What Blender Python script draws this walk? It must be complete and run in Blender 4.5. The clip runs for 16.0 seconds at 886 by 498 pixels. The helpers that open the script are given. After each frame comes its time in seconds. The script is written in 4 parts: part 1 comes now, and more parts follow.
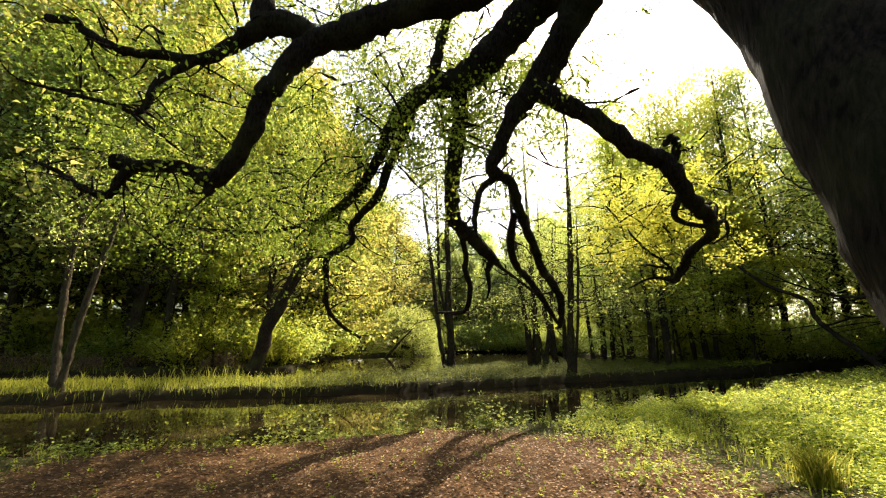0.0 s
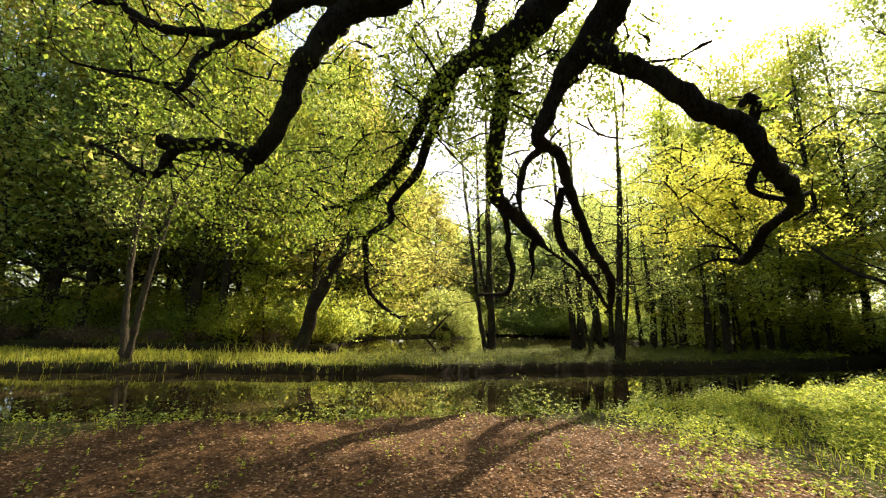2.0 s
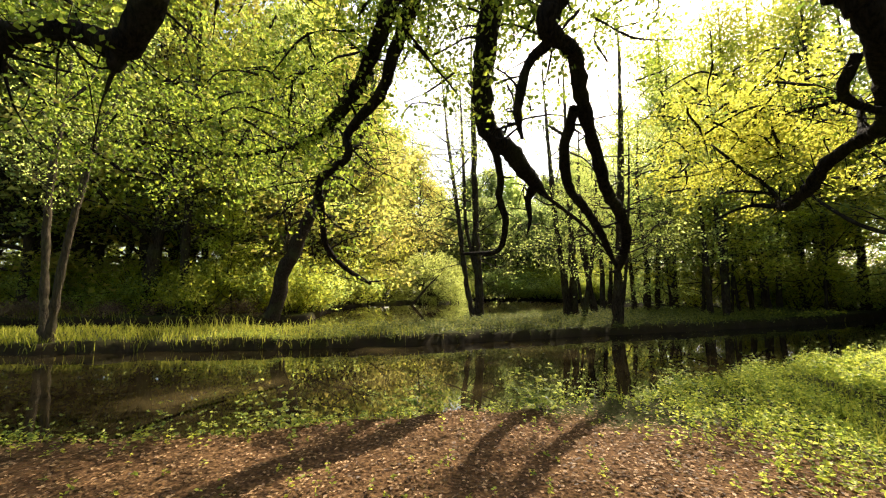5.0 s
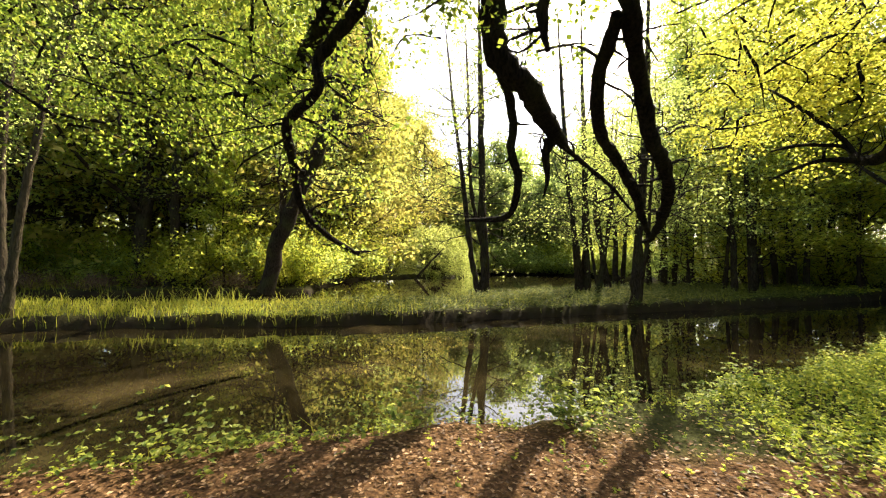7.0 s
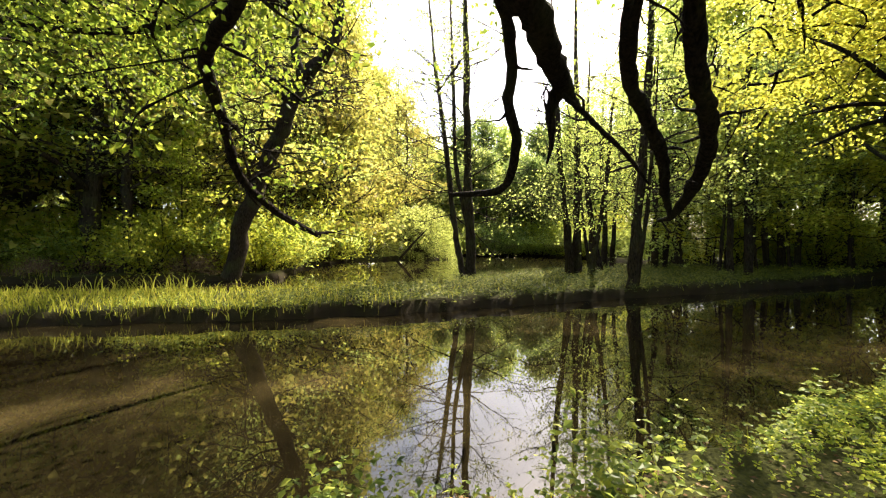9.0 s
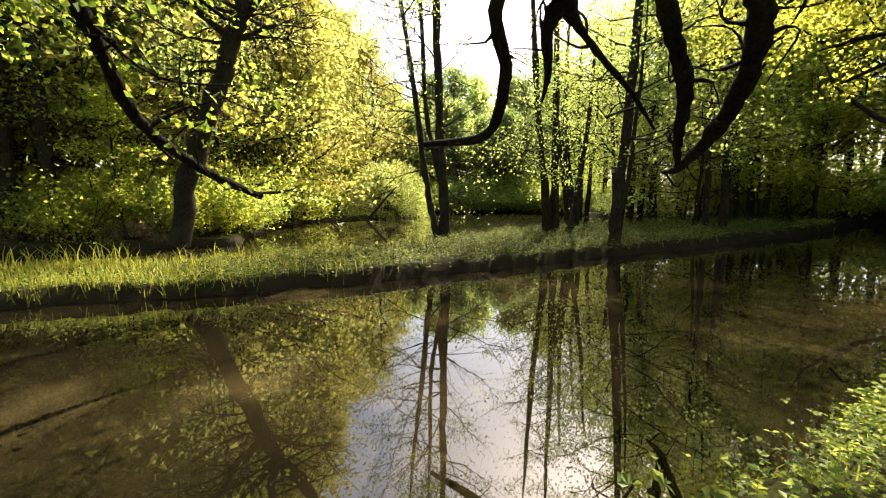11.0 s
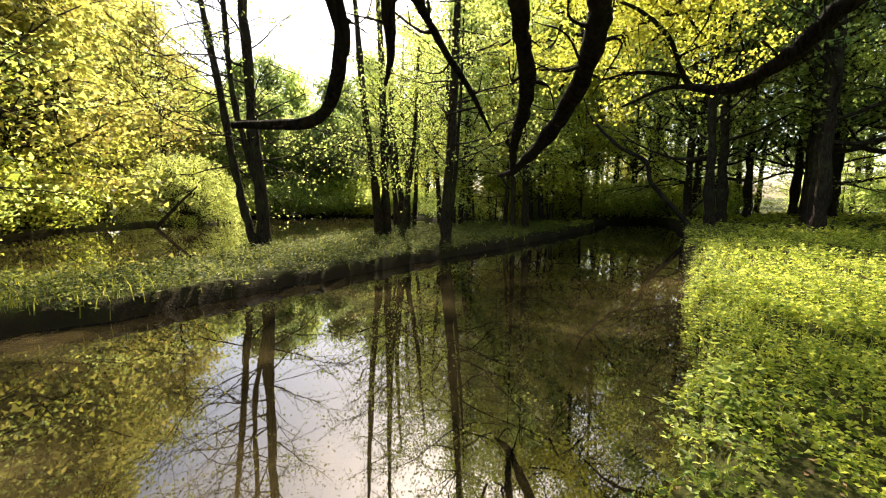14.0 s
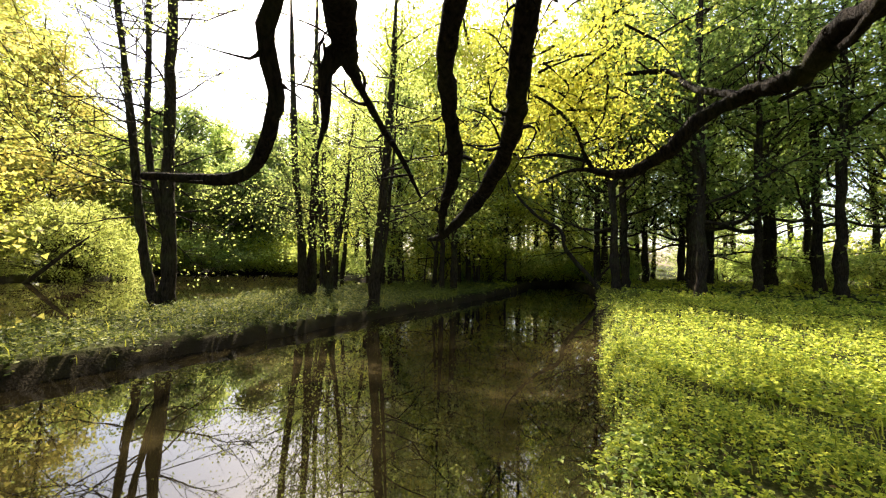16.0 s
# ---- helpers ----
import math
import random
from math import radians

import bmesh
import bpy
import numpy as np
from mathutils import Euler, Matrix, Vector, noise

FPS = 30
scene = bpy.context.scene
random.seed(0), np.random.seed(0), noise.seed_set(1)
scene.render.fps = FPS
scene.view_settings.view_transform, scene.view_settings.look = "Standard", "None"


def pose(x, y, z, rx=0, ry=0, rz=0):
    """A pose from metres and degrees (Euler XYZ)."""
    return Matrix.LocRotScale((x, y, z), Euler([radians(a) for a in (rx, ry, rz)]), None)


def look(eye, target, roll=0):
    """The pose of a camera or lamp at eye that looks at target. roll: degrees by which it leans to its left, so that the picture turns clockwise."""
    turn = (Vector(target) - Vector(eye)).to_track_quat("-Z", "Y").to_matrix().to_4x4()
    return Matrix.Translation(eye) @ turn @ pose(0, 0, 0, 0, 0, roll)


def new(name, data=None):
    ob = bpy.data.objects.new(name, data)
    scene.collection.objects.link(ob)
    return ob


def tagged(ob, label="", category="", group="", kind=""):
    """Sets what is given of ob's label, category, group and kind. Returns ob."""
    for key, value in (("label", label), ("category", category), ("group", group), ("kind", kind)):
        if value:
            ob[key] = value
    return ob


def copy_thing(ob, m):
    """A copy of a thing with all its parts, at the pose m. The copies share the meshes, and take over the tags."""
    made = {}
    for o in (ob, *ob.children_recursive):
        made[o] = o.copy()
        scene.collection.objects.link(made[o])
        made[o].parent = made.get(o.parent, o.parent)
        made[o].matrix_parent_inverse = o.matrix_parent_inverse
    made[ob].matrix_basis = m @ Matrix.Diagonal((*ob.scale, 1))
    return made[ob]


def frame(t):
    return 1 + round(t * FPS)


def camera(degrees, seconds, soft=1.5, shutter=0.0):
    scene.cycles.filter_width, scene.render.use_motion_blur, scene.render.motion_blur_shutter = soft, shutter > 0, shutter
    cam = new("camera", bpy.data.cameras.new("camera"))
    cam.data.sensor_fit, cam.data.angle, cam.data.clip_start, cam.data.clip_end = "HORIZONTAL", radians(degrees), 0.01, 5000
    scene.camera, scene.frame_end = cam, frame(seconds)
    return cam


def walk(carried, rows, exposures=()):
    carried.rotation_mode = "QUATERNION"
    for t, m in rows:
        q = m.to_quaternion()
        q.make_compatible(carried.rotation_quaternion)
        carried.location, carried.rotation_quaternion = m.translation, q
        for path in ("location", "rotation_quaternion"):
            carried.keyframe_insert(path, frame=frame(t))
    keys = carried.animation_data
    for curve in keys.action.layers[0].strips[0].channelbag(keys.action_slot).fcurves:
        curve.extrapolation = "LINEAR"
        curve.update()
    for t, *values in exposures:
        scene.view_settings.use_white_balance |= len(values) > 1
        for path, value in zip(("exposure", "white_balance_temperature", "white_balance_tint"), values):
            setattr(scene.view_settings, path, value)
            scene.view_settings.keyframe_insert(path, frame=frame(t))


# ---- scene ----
cam = camera(98.5, 16.0, soft=1.2)
METRES, EYE, TILT, LEAN, TURN = 8.0, 1.6, 13.4, 0.0, 0.0
ROWS = [
    (0.0, 0.0, 0.0, 0.0, 0.0, 0.0, 0.0),
    (0.5, -0.0011, 0.0026, -0.0013, 4.71, -1.29, 1.13),
    (1.0, 0.0014, 0.0087, -0.0039, 9.38, -2.36, 1.87),
    (1.5, 0.0029, 0.0199, -0.0065, 9.42, -4.28, 2.16),
    (2.0, -0.0049, 0.0502, -0.0155, 5.98, -2.48, 0.15),
    (2.5, -0.0131, 0.0854, -0.0251, 6.87, -3.83, 0.99),
    (3.0, -0.012, 0.1322, -0.0367, 7.44, -5.28, 3.44),
    (3.5, -0.0117, 0.1723, -0.0446, 6.0, -5.85, 2.14),
    (4.0, -0.0118, 0.2202, -0.0559, 4.45, -5.98, 1.74),
    (6.5, 0.0053, 0.4573, -0.1198, 3.85, -10.42, 0.28),
    (7.0, -0.0017, 0.5032, -0.1328, 4.75, -11.4, 0.76),
    (7.5, -0.0084, 0.5456, -0.1406, 3.68, -15.61, 1.24),
    (8.0, -0.0096, 0.5973, -0.1544, 3.61, -13.74, 0.95),
    (10.5, -0.0105, 0.8035, -0.1926, -0.59, -18.79, 0.28),
    (11.0, -0.0178, 0.8372, -0.2014, -2.09, -20.71, 0.35),
    (11.5, -0.0178, 0.874, -0.2151, -7.74, -17.99, -1.31),
    (12.0, -0.0212, 0.8991, -0.2217, -13.16, -21.03, -2.59),
    (12.5, -0.0285, 0.9209, -0.2299, -19.19, -20.61, -3.7),
    (13.0, -0.0297, 0.936, -0.2336, -21.76, -21.39, -4.52),
    (13.5, -0.0224, 0.9461, -0.2347, -23.42, -20.31, -4.2),
    (14.0, -0.0181, 0.9517, -0.2349, -26.9, -18.92, -5.78),
    (14.5, -0.0162, 0.9525, -0.2331, -30.56, -16.07, -7.62),
    (15.0, -0.0165, 0.9527, -0.231, -33.06, -12.67, -8.34),
    (15.5, -0.0177, 0.9524, -0.2297, -35.12, -10.9, -8.83),
    (16.0, -0.0174, 0.9519, -0.2299, -36.91, -8.56, -9.38),
]
walk(cam, [(t, pose(0, 0, EYE, TILT, LEAN, TURN) @ pose(METRES * x, METRES * y, METRES * z, 90 + pitch, roll, yaw)) for t, x, y, z, yaw, pitch, roll in ROWS], exposures=[(0.0, 1.3, 7000, 11), (4.0, 1.3, 7000, 11), (7.0, 1.6, 6900, 11), (12.0, 1.65, 6800, 11), (14.0, 1.65, 6800, 11), (16.0, 1.6, 6800, 11)])

SUN_AZ, SUN_EL = 27.0, 47.0

# ---- world, sun ----
world = bpy.data.worlds.new("world")
scene.world = world
world.use_nodes = True
wn = world.node_tree.nodes
sky = wn.new("ShaderNodeTexSky")
sky.sky_type, sky.sun_disc = "NISHITA", False
sky.sun_elevation, sky.sun_rotation = radians(SUN_EL), radians(SUN_AZ)
sky.dust_density, sky.air_density, sky.ozone_density = 3.0, 1.0, 0.9
wn["Background"].inputs["Strength"].default_value = 0.15
world.node_tree.links.new(sky.outputs[0], wn["Background"].inputs["Color"])
sun_way = Vector((math.sin(radians(SUN_AZ)) * math.cos(radians(SUN_EL)), math.cos(radians(SUN_AZ)) * math.cos(radians(SUN_EL)), math.sin(radians(SUN_EL))))
sun = new("sun", bpy.data.lights.new("sun", "SUN"))
sun.data.energy, sun.data.angle, sun.data.color = 5.0, radians(0.55), (1.0, 0.93, 0.8)
sun.matrix_world = look(sun_way * 200, (0, 0, 0))

# ---- materials ----


def material(name, build):
    m = bpy.data.materials.new(name)
    m.use_nodes = True
    nt = m.node_tree
    nt.nodes.clear()
    out = nt.nodes.new("ShaderNodeOutputMaterial")

    def add(kind, **inputs):
        n = nt.nodes.new(kind)
        for k, v in inputs.items():
            key = k.replace("_", " ")
            if hasattr(v, "is_linked"):
                nt.links.new(v, n.inputs[key])
            else:
                n.inputs[key].default_value = v
        return n

    nt.links.new(build(add, nt), out.inputs["Surface"])
    return m


def ramp(add, nt, fac, stops):
    r = add("ShaderNodeValToRGB")
    nt.links.new(fac, r.inputs[0])
    while len(r.color_ramp.elements) < len(stops):
        r.color_ramp.elements.new(0.5)
    for e, (p, c) in zip(r.color_ramp.elements, stops):
        e.position, e.color = p, (*c, 1)
    return r.outputs[0]


def mixed(add, nt, fac, a, b):
    m = add("ShaderNodeMix")
    m.data_type = "RGBA"
    for v, i in ((fac, 0), (a, 6), (b, 7)):
        if hasattr(v, "is_linked"):
            nt.links.new(v, m.inputs[i])
        else:
            m.inputs[i].default_value = v if i == 0 else (*v, 1)
    return m.outputs[2]


def leaf_material(name, dark, mid, light, through_gain=1.5, share=0.5, gloss=0.1):
    def build(add, nt):
        geo, info = add("ShaderNodeNewGeometry"), add("ShaderNodeObjectInfo")
        col = ramp(add, nt, geo.outputs["Random Per Island"], [(0.0, dark), (0.5, mid), (1.0, light)])
        hue = add("ShaderNodeHueSaturation", Color=col)
        span = add("ShaderNodeMapRange", Value=info.outputs["Random"])
        span.inputs["To Min"].default_value, span.inputs["To Max"].default_value = 0.484, 0.512
        nt.links.new(span.outputs[0], hue.inputs["Hue"])
        b = add("ShaderNodeBsdfPrincipled", Base_Color=hue.outputs[0], Roughness=0.45)
        b.inputs["Specular IOR Level"].default_value = gloss
        warm = add("ShaderNodeHueSaturation", Color=hue.outputs[0], Hue=0.49, Saturation=0.94, Value=through_gain)
        tr = add("ShaderNodeBsdfTranslucent", Color=warm.outputs[0])
        mx = add("ShaderNodeMixShader", Fac=share)
        nt.links.new(b.outputs[0], mx.inputs[1])
        nt.links.new(tr.outputs[0], mx.inputs[2])
        return mx.outputs[0]
    return material(name, build)


def bark_material(name, dark, light, moss=0.0, scale=1.0):
    def build(add, nt):
        tc = add("ShaderNodeTexCoord")
        mp = add("ShaderNodeMapping", Vector=tc.outputs["Object"])
        mp.inputs["Scale"].default_value = (scale, scale, scale * 0.22)
        fis = add("ShaderNodeTexNoise", Vector=mp.outputs[0], Scale=22.0, Detail=6.0, Roughness=0.65)
        big = add("ShaderNodeTexNoise", Vector=tc.outputs["Object"], Scale=1.3, Detail=3.0)
        col = ramp(add, nt, fis.outputs[0], [(0.35, dark), (0.7, light)])
        mossy = ramp(add, nt, big.outputs[0], [(0.48, (0, 0, 0)), (0.68, (moss, moss, moss))])
        col = mixed(add, nt, mossy, col, (0.09, 0.10, 0.035))
        bump = add("ShaderNodeBump", Strength=1.0, Distance=0.13, Height=fis.outputs[0])
        b = add("ShaderNodeBsdfPrincipled", Base_Color=col, Roughness=0.9, Normal=bump.outputs[0])
        b.inputs["Specular IOR Level"].default_value = 0.05
        return b.outputs[0]
    return material(name, build)


def ground_build(add, nt):
    tc = add("ShaderNodeTexCoord")
    n1 = add("ShaderNodeTexNoise", Vector=tc.outputs["Object"], Scale=1.6, Detail=6.0)
    n2 = add("ShaderNodeTexNoise", Vector=tc.outputs["Object"], Scale=28.0, Detail=5.0)
    soil = ramp(add, nt, n2.outputs[0], [(0.3, (0.03, 0.016, 0.007)), (0.55, (0.1, 0.052, 0.022)), (0.75, (0.2, 0.115, 0.05))])
    green = ramp(add, nt, n2.outputs[0], [(0.3, (0.018, 0.02, 0.006)), (0.7, (0.06, 0.062, 0.014))])
    at = add("ShaderNodeAttribute")
    at.attribute_name = "cover"
    s = add("ShaderNodeMath")
    nt.links.new(at.outputs["Fac"], s.inputs[0])
    nt.links.new(n1.outputs[0], s.inputs[1])
    fac = ramp(add, nt, s.outputs[0], [(0.7, (0, 0, 0)), (1.1, (1, 1, 1))])
    col = mixed(add, nt, fac, soil, green)
    # darkens the shore: wet mud, with the bank's own shadow put into the colour
    wet_shade = add("ShaderNodeAttribute")
    wet_shade.attribute_name = "wet_shade"
    col = mixed(add, nt, wet_shade.outputs["Fac"], col, (0.022, 0.015, 0.008))
    bump = add("ShaderNodeBump", Strength=0.8, Distance=0.04, Height=n2.outputs[0])
    b = add("ShaderNodeBsdfPrincipled", Base_Color=col, Roughness=0.95, Normal=bump.outputs[0])
    b.inputs["Specular IOR Level"].default_value = 0.08
    return b.outputs[0]


def water_build(add, nt):
    tc = add("ShaderNodeTexCoord")
    n1 = add("ShaderNodeTexNoise", Vector=tc.outputs["Object"], Scale=0.35, Detail=5.0, Roughness=0.6)
    n2 = add("ShaderNodeTexNoise", Vector=tc.outputs["Object"], Scale=2.2, Detail=2.0)
    col = ramp(add, nt, n1.outputs[0], [(0.38, (0.006, 0.0045, 0.002)), (0.54, (0.013, 0.01, 0.004)), (0.72, (0.06, 0.044, 0.018))])
    bump = add("ShaderNodeBump", Strength=0.03, Distance=0.02, Height=n2.outputs[0])
    b = add("ShaderNodeBsdfPrincipled", Base_Color=col, Roughness=0.015, IOR=1.42, Normal=bump.outputs[0])
    b.inputs["Specular IOR Level"].default_value = 1.0
    return b.outputs[0]


M_GROUND = material("forest_ground", ground_build)
M_WATER = material("pond_water", water_build)
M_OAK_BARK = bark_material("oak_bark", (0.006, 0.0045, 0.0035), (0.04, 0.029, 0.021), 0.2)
M_DARK_BARK = bark_material("dark_bark", (0.014, 0.01, 0.007), (0.075, 0.055, 0.038), 0.4)
M_GREY_BARK = bark_material("grey_bark", (0.035, 0.027, 0.017), (0.13, 0.1, 0.062), 0.3)
M_OAK_LEAF = leaf_material("oak_leaf", (0.045, 0.075, 0.006), (0.105, 0.145, 0.01), (0.2, 0.22, 0.016), 2.7, 0.58)
M_SPRING_LEAF = leaf_material("spring_leaf", (0.1, 0.135, 0.01), (0.19, 0.22, 0.017), (0.28, 0.28, 0.026), 2.8, 0.7)
M_GREEN_LEAF = leaf_material("green_leaf", (0.08, 0.115, 0.024), (0.155, 0.2, 0.038), (0.23, 0.26, 0.058), 3.2, 0.74)
M_YELLOW_LEAF = leaf_material("yellow_leaf", (0.11, 0.125, 0.02), (0.2, 0.2, 0.03), (0.29, 0.26, 0.045), 2.5, 0.68)
M_WILLOW_LEAF = leaf_material("willow_leaf", (0.13, 0.17, 0.036), (0.22, 0.265, 0.055), (0.32, 0.35, 0.085), 2.4, 0.66)
M_FAR_LEAF = leaf_material("far_leaf", (0.05, 0.075, 0.018), (0.1, 0.135, 0.03), (0.165, 0.195, 0.045), 2.8, 0.62)
# green leaf again, darkened: the shade inside the wood is put into its colour
M_SHADED_LEAF = leaf_material("shaded_leaf", (0.04, 0.068, 0.014), (0.085, 0.12, 0.022), (0.14, 0.175, 0.034), 3.2, 0.66)
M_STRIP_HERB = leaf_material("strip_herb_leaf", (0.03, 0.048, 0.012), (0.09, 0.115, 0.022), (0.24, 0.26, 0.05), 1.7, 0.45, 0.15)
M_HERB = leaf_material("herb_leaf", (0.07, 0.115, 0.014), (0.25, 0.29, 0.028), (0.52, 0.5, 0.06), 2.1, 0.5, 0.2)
M_NETTLE = leaf_material("nettle_leaf", (0.045, 0.085, 0.016), (0.15, 0.21, 0.032), (0.36, 0.4, 0.07), 2.0, 0.5, 0.25)
M_GRASS = leaf_material("grass_blade", (0.1, 0.125, 0.01), (0.2, 0.225, 0.018), (0.32, 0.31, 0.035), 1.9, 0.5)
M_LITTER = leaf_material("dead_leaf", (0.045, 0.024, 0.01), (0.16, 0.092, 0.038), (0.46, 0.3, 0.15), 1.2, 0.2, 0.08)
M_TWIG = leaf_material("dead_twig", (0.09, 0.055, 0.03), (0.19, 0.125, 0.07), (0.3, 0.21, 0.12), 1.3, 0.4, 0.1)

# ---- mesh helpers ----
rng = np.random.default_rng(7)


def mesh_of(name, verts, faces, smooth=False):
    verts, faces = np.asarray(verts, np.float32).reshape(-1, 3), np.asarray(faces, np.int32)
    k = faces.shape[1]
    me = bpy.data.meshes.new(name)
    me.vertices.add(len(verts))
    me.vertices.foreach_set("co", verts.ravel())
    me.loops.add(faces.size)
    me.loops.foreach_set("vertex_index", faces.ravel())
    me.polygons.add(len(faces))
    me.polygons.foreach_set("loop_start", np.arange(0, faces.size, k, dtype=np.int32))
    me.polygons.foreach_set("use_smooth", np.full(len(faces), smooth))
    me.update(calc_edges=True)
    me.validate()
    return me


def part(name, me, mat, parent=None, label=""):
    ob = new(name, me)
    me.materials.append(mat)
    ob.parent = parent
    return tagged(ob, label=label)


class Tubes:
    """Tapered, rounded tubes along bent lines, gathered into one mesh."""

    def __init__(self):
        self.v, self.f, self.n = [], [], 0

    def add(self, pts, radii, sides=8, rough=0.0):
        pts, radii = np.asarray(pts, float), np.asarray(radii, float)
        n = len(pts)
        tan = np.gradient(pts, axis=0)
        tan /= np.linalg.norm(tan, axis=1)[:, None] + 1e-9
        ref = np.array([0.31, 0.95, 0.05]) if abs(tan[0][2]) > 0.7 else np.array([0.0, 0.0, 1.0])
        us, u = [], ref
        for k in range(n):
            u = u - tan[k] * np.dot(u, tan[k])
            u = u / (np.linalg.norm(u) + 1e-9)
            us.append(u)
        us = np.array(us)
        vs = np.cross(tan, us)
        a = np.linspace(0, 2 * np.pi, sides, endpoint=False)
        r = radii[:, None] * (1 + rough * rng.normal(0, 1, (n, sides)))
        ring = pts[:, None] + r[..., None] * (np.cos(a)[None, :, None] * us[:, None] + np.sin(a)[None, :, None] * vs[:, None])
        tip = pts[-1] + tan[-1] * radii[-1] * 0.6
        self.v.append(np.concatenate([ring.reshape(-1, 3), tip[None]]))
        i, j = np.meshgrid(np.arange(n - 1), np.arange(sides), indexing="ij")
        j2 = (j + 1) % sides
        q = np.stack([i * sides + j, i * sides + j2, (i + 1) * sides + j2, (i + 1) * sides + j], -1).reshape(-1, 4)
        tri = np.concatenate([q[:, [0, 1, 2]], q[:, [0, 2, 3]]])
        b = (n - 1) * sides
        cap = np.stack([b + np.arange(sides), b + (np.arange(sides) + 1) % sides, np.full(sides, n * sides)], -1)
        self.f.append(np.concatenate([tri, cap]) + self.n)
        self.n += n * sides + 1

    def mesh(self, name):
        return mesh_of(name, np.concatenate(self.v), np.concatenate(self.f), True)


def smooth_line(pts, per=5, wobble=0.0):
    """A Catmull-Rom line through the given rows (x, y, z, radius)."""
    p = np.asarray(pts, float)
    p = np.vstack([2 * p[0] - p[1], p, 2 * p[-1] - p[-2]])
    out = []
    for k in range(1, len(p) - 2):
        for s in np.linspace(0, 1, per, endpoint=False):
            a, b, c, d = p[k - 1], p[k], p[k + 1], p[k + 2]
            out.append(0.5 * (2 * b + (c - a) * s + (2 * a - 5 * b + 4 * c - d) * s * s + (3 * b - a - 3 * c + d) * s ** 3))
    out.append(p[-2])
    out = np.array(out)
    out[1:-1, :3] += rng.normal(0, 1, (len(out) - 2, 3)) * wobble * out[1:-1, 3:4]
    out[1:-1, 3] *= 1 + rng.normal(0, 0.9, len(out) - 2) * wobble
    out[:, 3] = np.maximum(out[:, 3], 0.004)
    return out


def leaves(at, size, aim=None, droop=0.3, wide=0.55, flat=0.0, simple=False):
    """Folded leaf blades at the given places: four-cornered, random in turn and size."""
    n = len(at)
    d = rng.normal(0, 1, (n, 3))
    if aim is not None:
        d = d * 0.7 + aim
    d[:, 2] = (d[:, 2] - droop) / (1 + 0.5 * flat)
    d /= np.linalg.norm(d, axis=1)[:, None]
    up = rng.normal(0, 1, (n, 3)) + np.array([0, 0, flat])
    s = np.cross(d, up)
    s /= np.linalg.norm(s, axis=1)[:, None] + 1e-9
    nrm = np.cross(s, d)
    L = size * rng.uniform(0.6, 1.35, (n, 1))
    W = L * wide * rng.uniform(0.8, 1.2, (n, 1)) * 0.5
    if simple:
        v = np.stack([at, at + d * L + s * W, at + d * L * 0.8 - s * W], 1).reshape(-1, 3)
        return v, np.arange(3 * n).reshape(-1, 3)
    mid = at + d * L * 0.48
    fold = nrm * W * 0.35
    v = np.stack([at, mid + s * W + fold, at + d * L, mid - s * W + fold], 1).reshape(-1, 3)
    f = np.arange(4 * n).reshape(-1, 4)
    return v, f


def leaf_mesh(name, groups):
    vs, fs, k = [], [], 0
    for v, f in groups:
        vs.append(v)
        fs.append(f + k)
        k += len(v)
    return mesh_of(name, np.concatenate(vs), np.concatenate(fs))


def sprays(anchors, per, spread, size, **kw):
    """Leaf bunches round the anchors."""
    a = np.repeat(np.asarray(anchors), per, axis=0)
    off = rng.normal(0, 1, (len(a), 3)) * spread * np.array([1, 1, 0.7])
    return leaves(a + off, size, **kw)


# ---- lie of the land ----
NEAR_EDGE = [(-60, 2.0), (-20, 4.6), (-8, 6.4), (-3.4, 7.3), (-1.2, 8.3), (0.3, 8.75), (1.4, 9.15), (2.9, 9.8), (4.9, 10.8), (7.8, 12.4), (12.4, 15.1), (23.5, 21.6), (31, 27), (36, 32)]
DIKE_FRONT = [(-60, 9.0), (-30, 11.6), (-18, 12.8), (-13.6, 13.6), (-11.5, 14.15), (-9.9, 14.55), (-4.8, 15.5), (-1.8, 16.5), (1.2, 17.8), (6, 20), (11, 21.9), (22, 27.2), (31, 33), (36, 32)]
DIKE_BACK = [(-60, 13.5), (-30, 16.2), (-12.8, 18.3), (-6, 19.7), (-2.7, 20.6), (-0.9, 22.4), (-0.1, 24.5), (1.5, 25.0), (4, 26.9), (7, 29.6), (13, 33.8), (17, 40)]
POND_FAR = [(-60, 18.5), (-34, 21.2), (-18, 24.0), (-12.4, 25.5), (-9.8, 26.3), (-10.8, 29), (-12.7, 36), (-13, 42), (-13, 48), (-9, 51), (-3, 53.5), (-1.5, 60), (-1, 65), (5, 68), (13, 66), (18, 58), (19, 48), (17, 40)]
CANAL = np.array(NEAR_EDGE + DIKE_FRONT[::-1][1:], float)
POND = np.array(DIKE_BACK + POND_FAR[::-1][1:], float)


def shore_distance(poly, x, y):
    """Metres inside (+) or outside (-) a closed shore line."""
    best, inside = np.full(x.shape, 1e9), np.zeros(x.shape, bool)
    for (ax, ay), (bx, by) in zip(poly, np.roll(poly, -1, 0)):
        dx, dy = bx - ax, by - ay
        s = np.clip(((x - ax) * dx + (y - ay) * dy) / (dx * dx + dy * dy + 1e-9), 0, 1)
        best = np.minimum(best, np.hypot(x - ax - s * dx, y - ay - s * dy))
        cross = (ay > y) != (by > y)
        with np.errstate(divide="ignore", invalid="ignore"):
            inside ^= cross & (x < (bx - ax) * (y - ay) / (by - ay + 1e-12) + ax)
    return np.where(inside, best, -best)


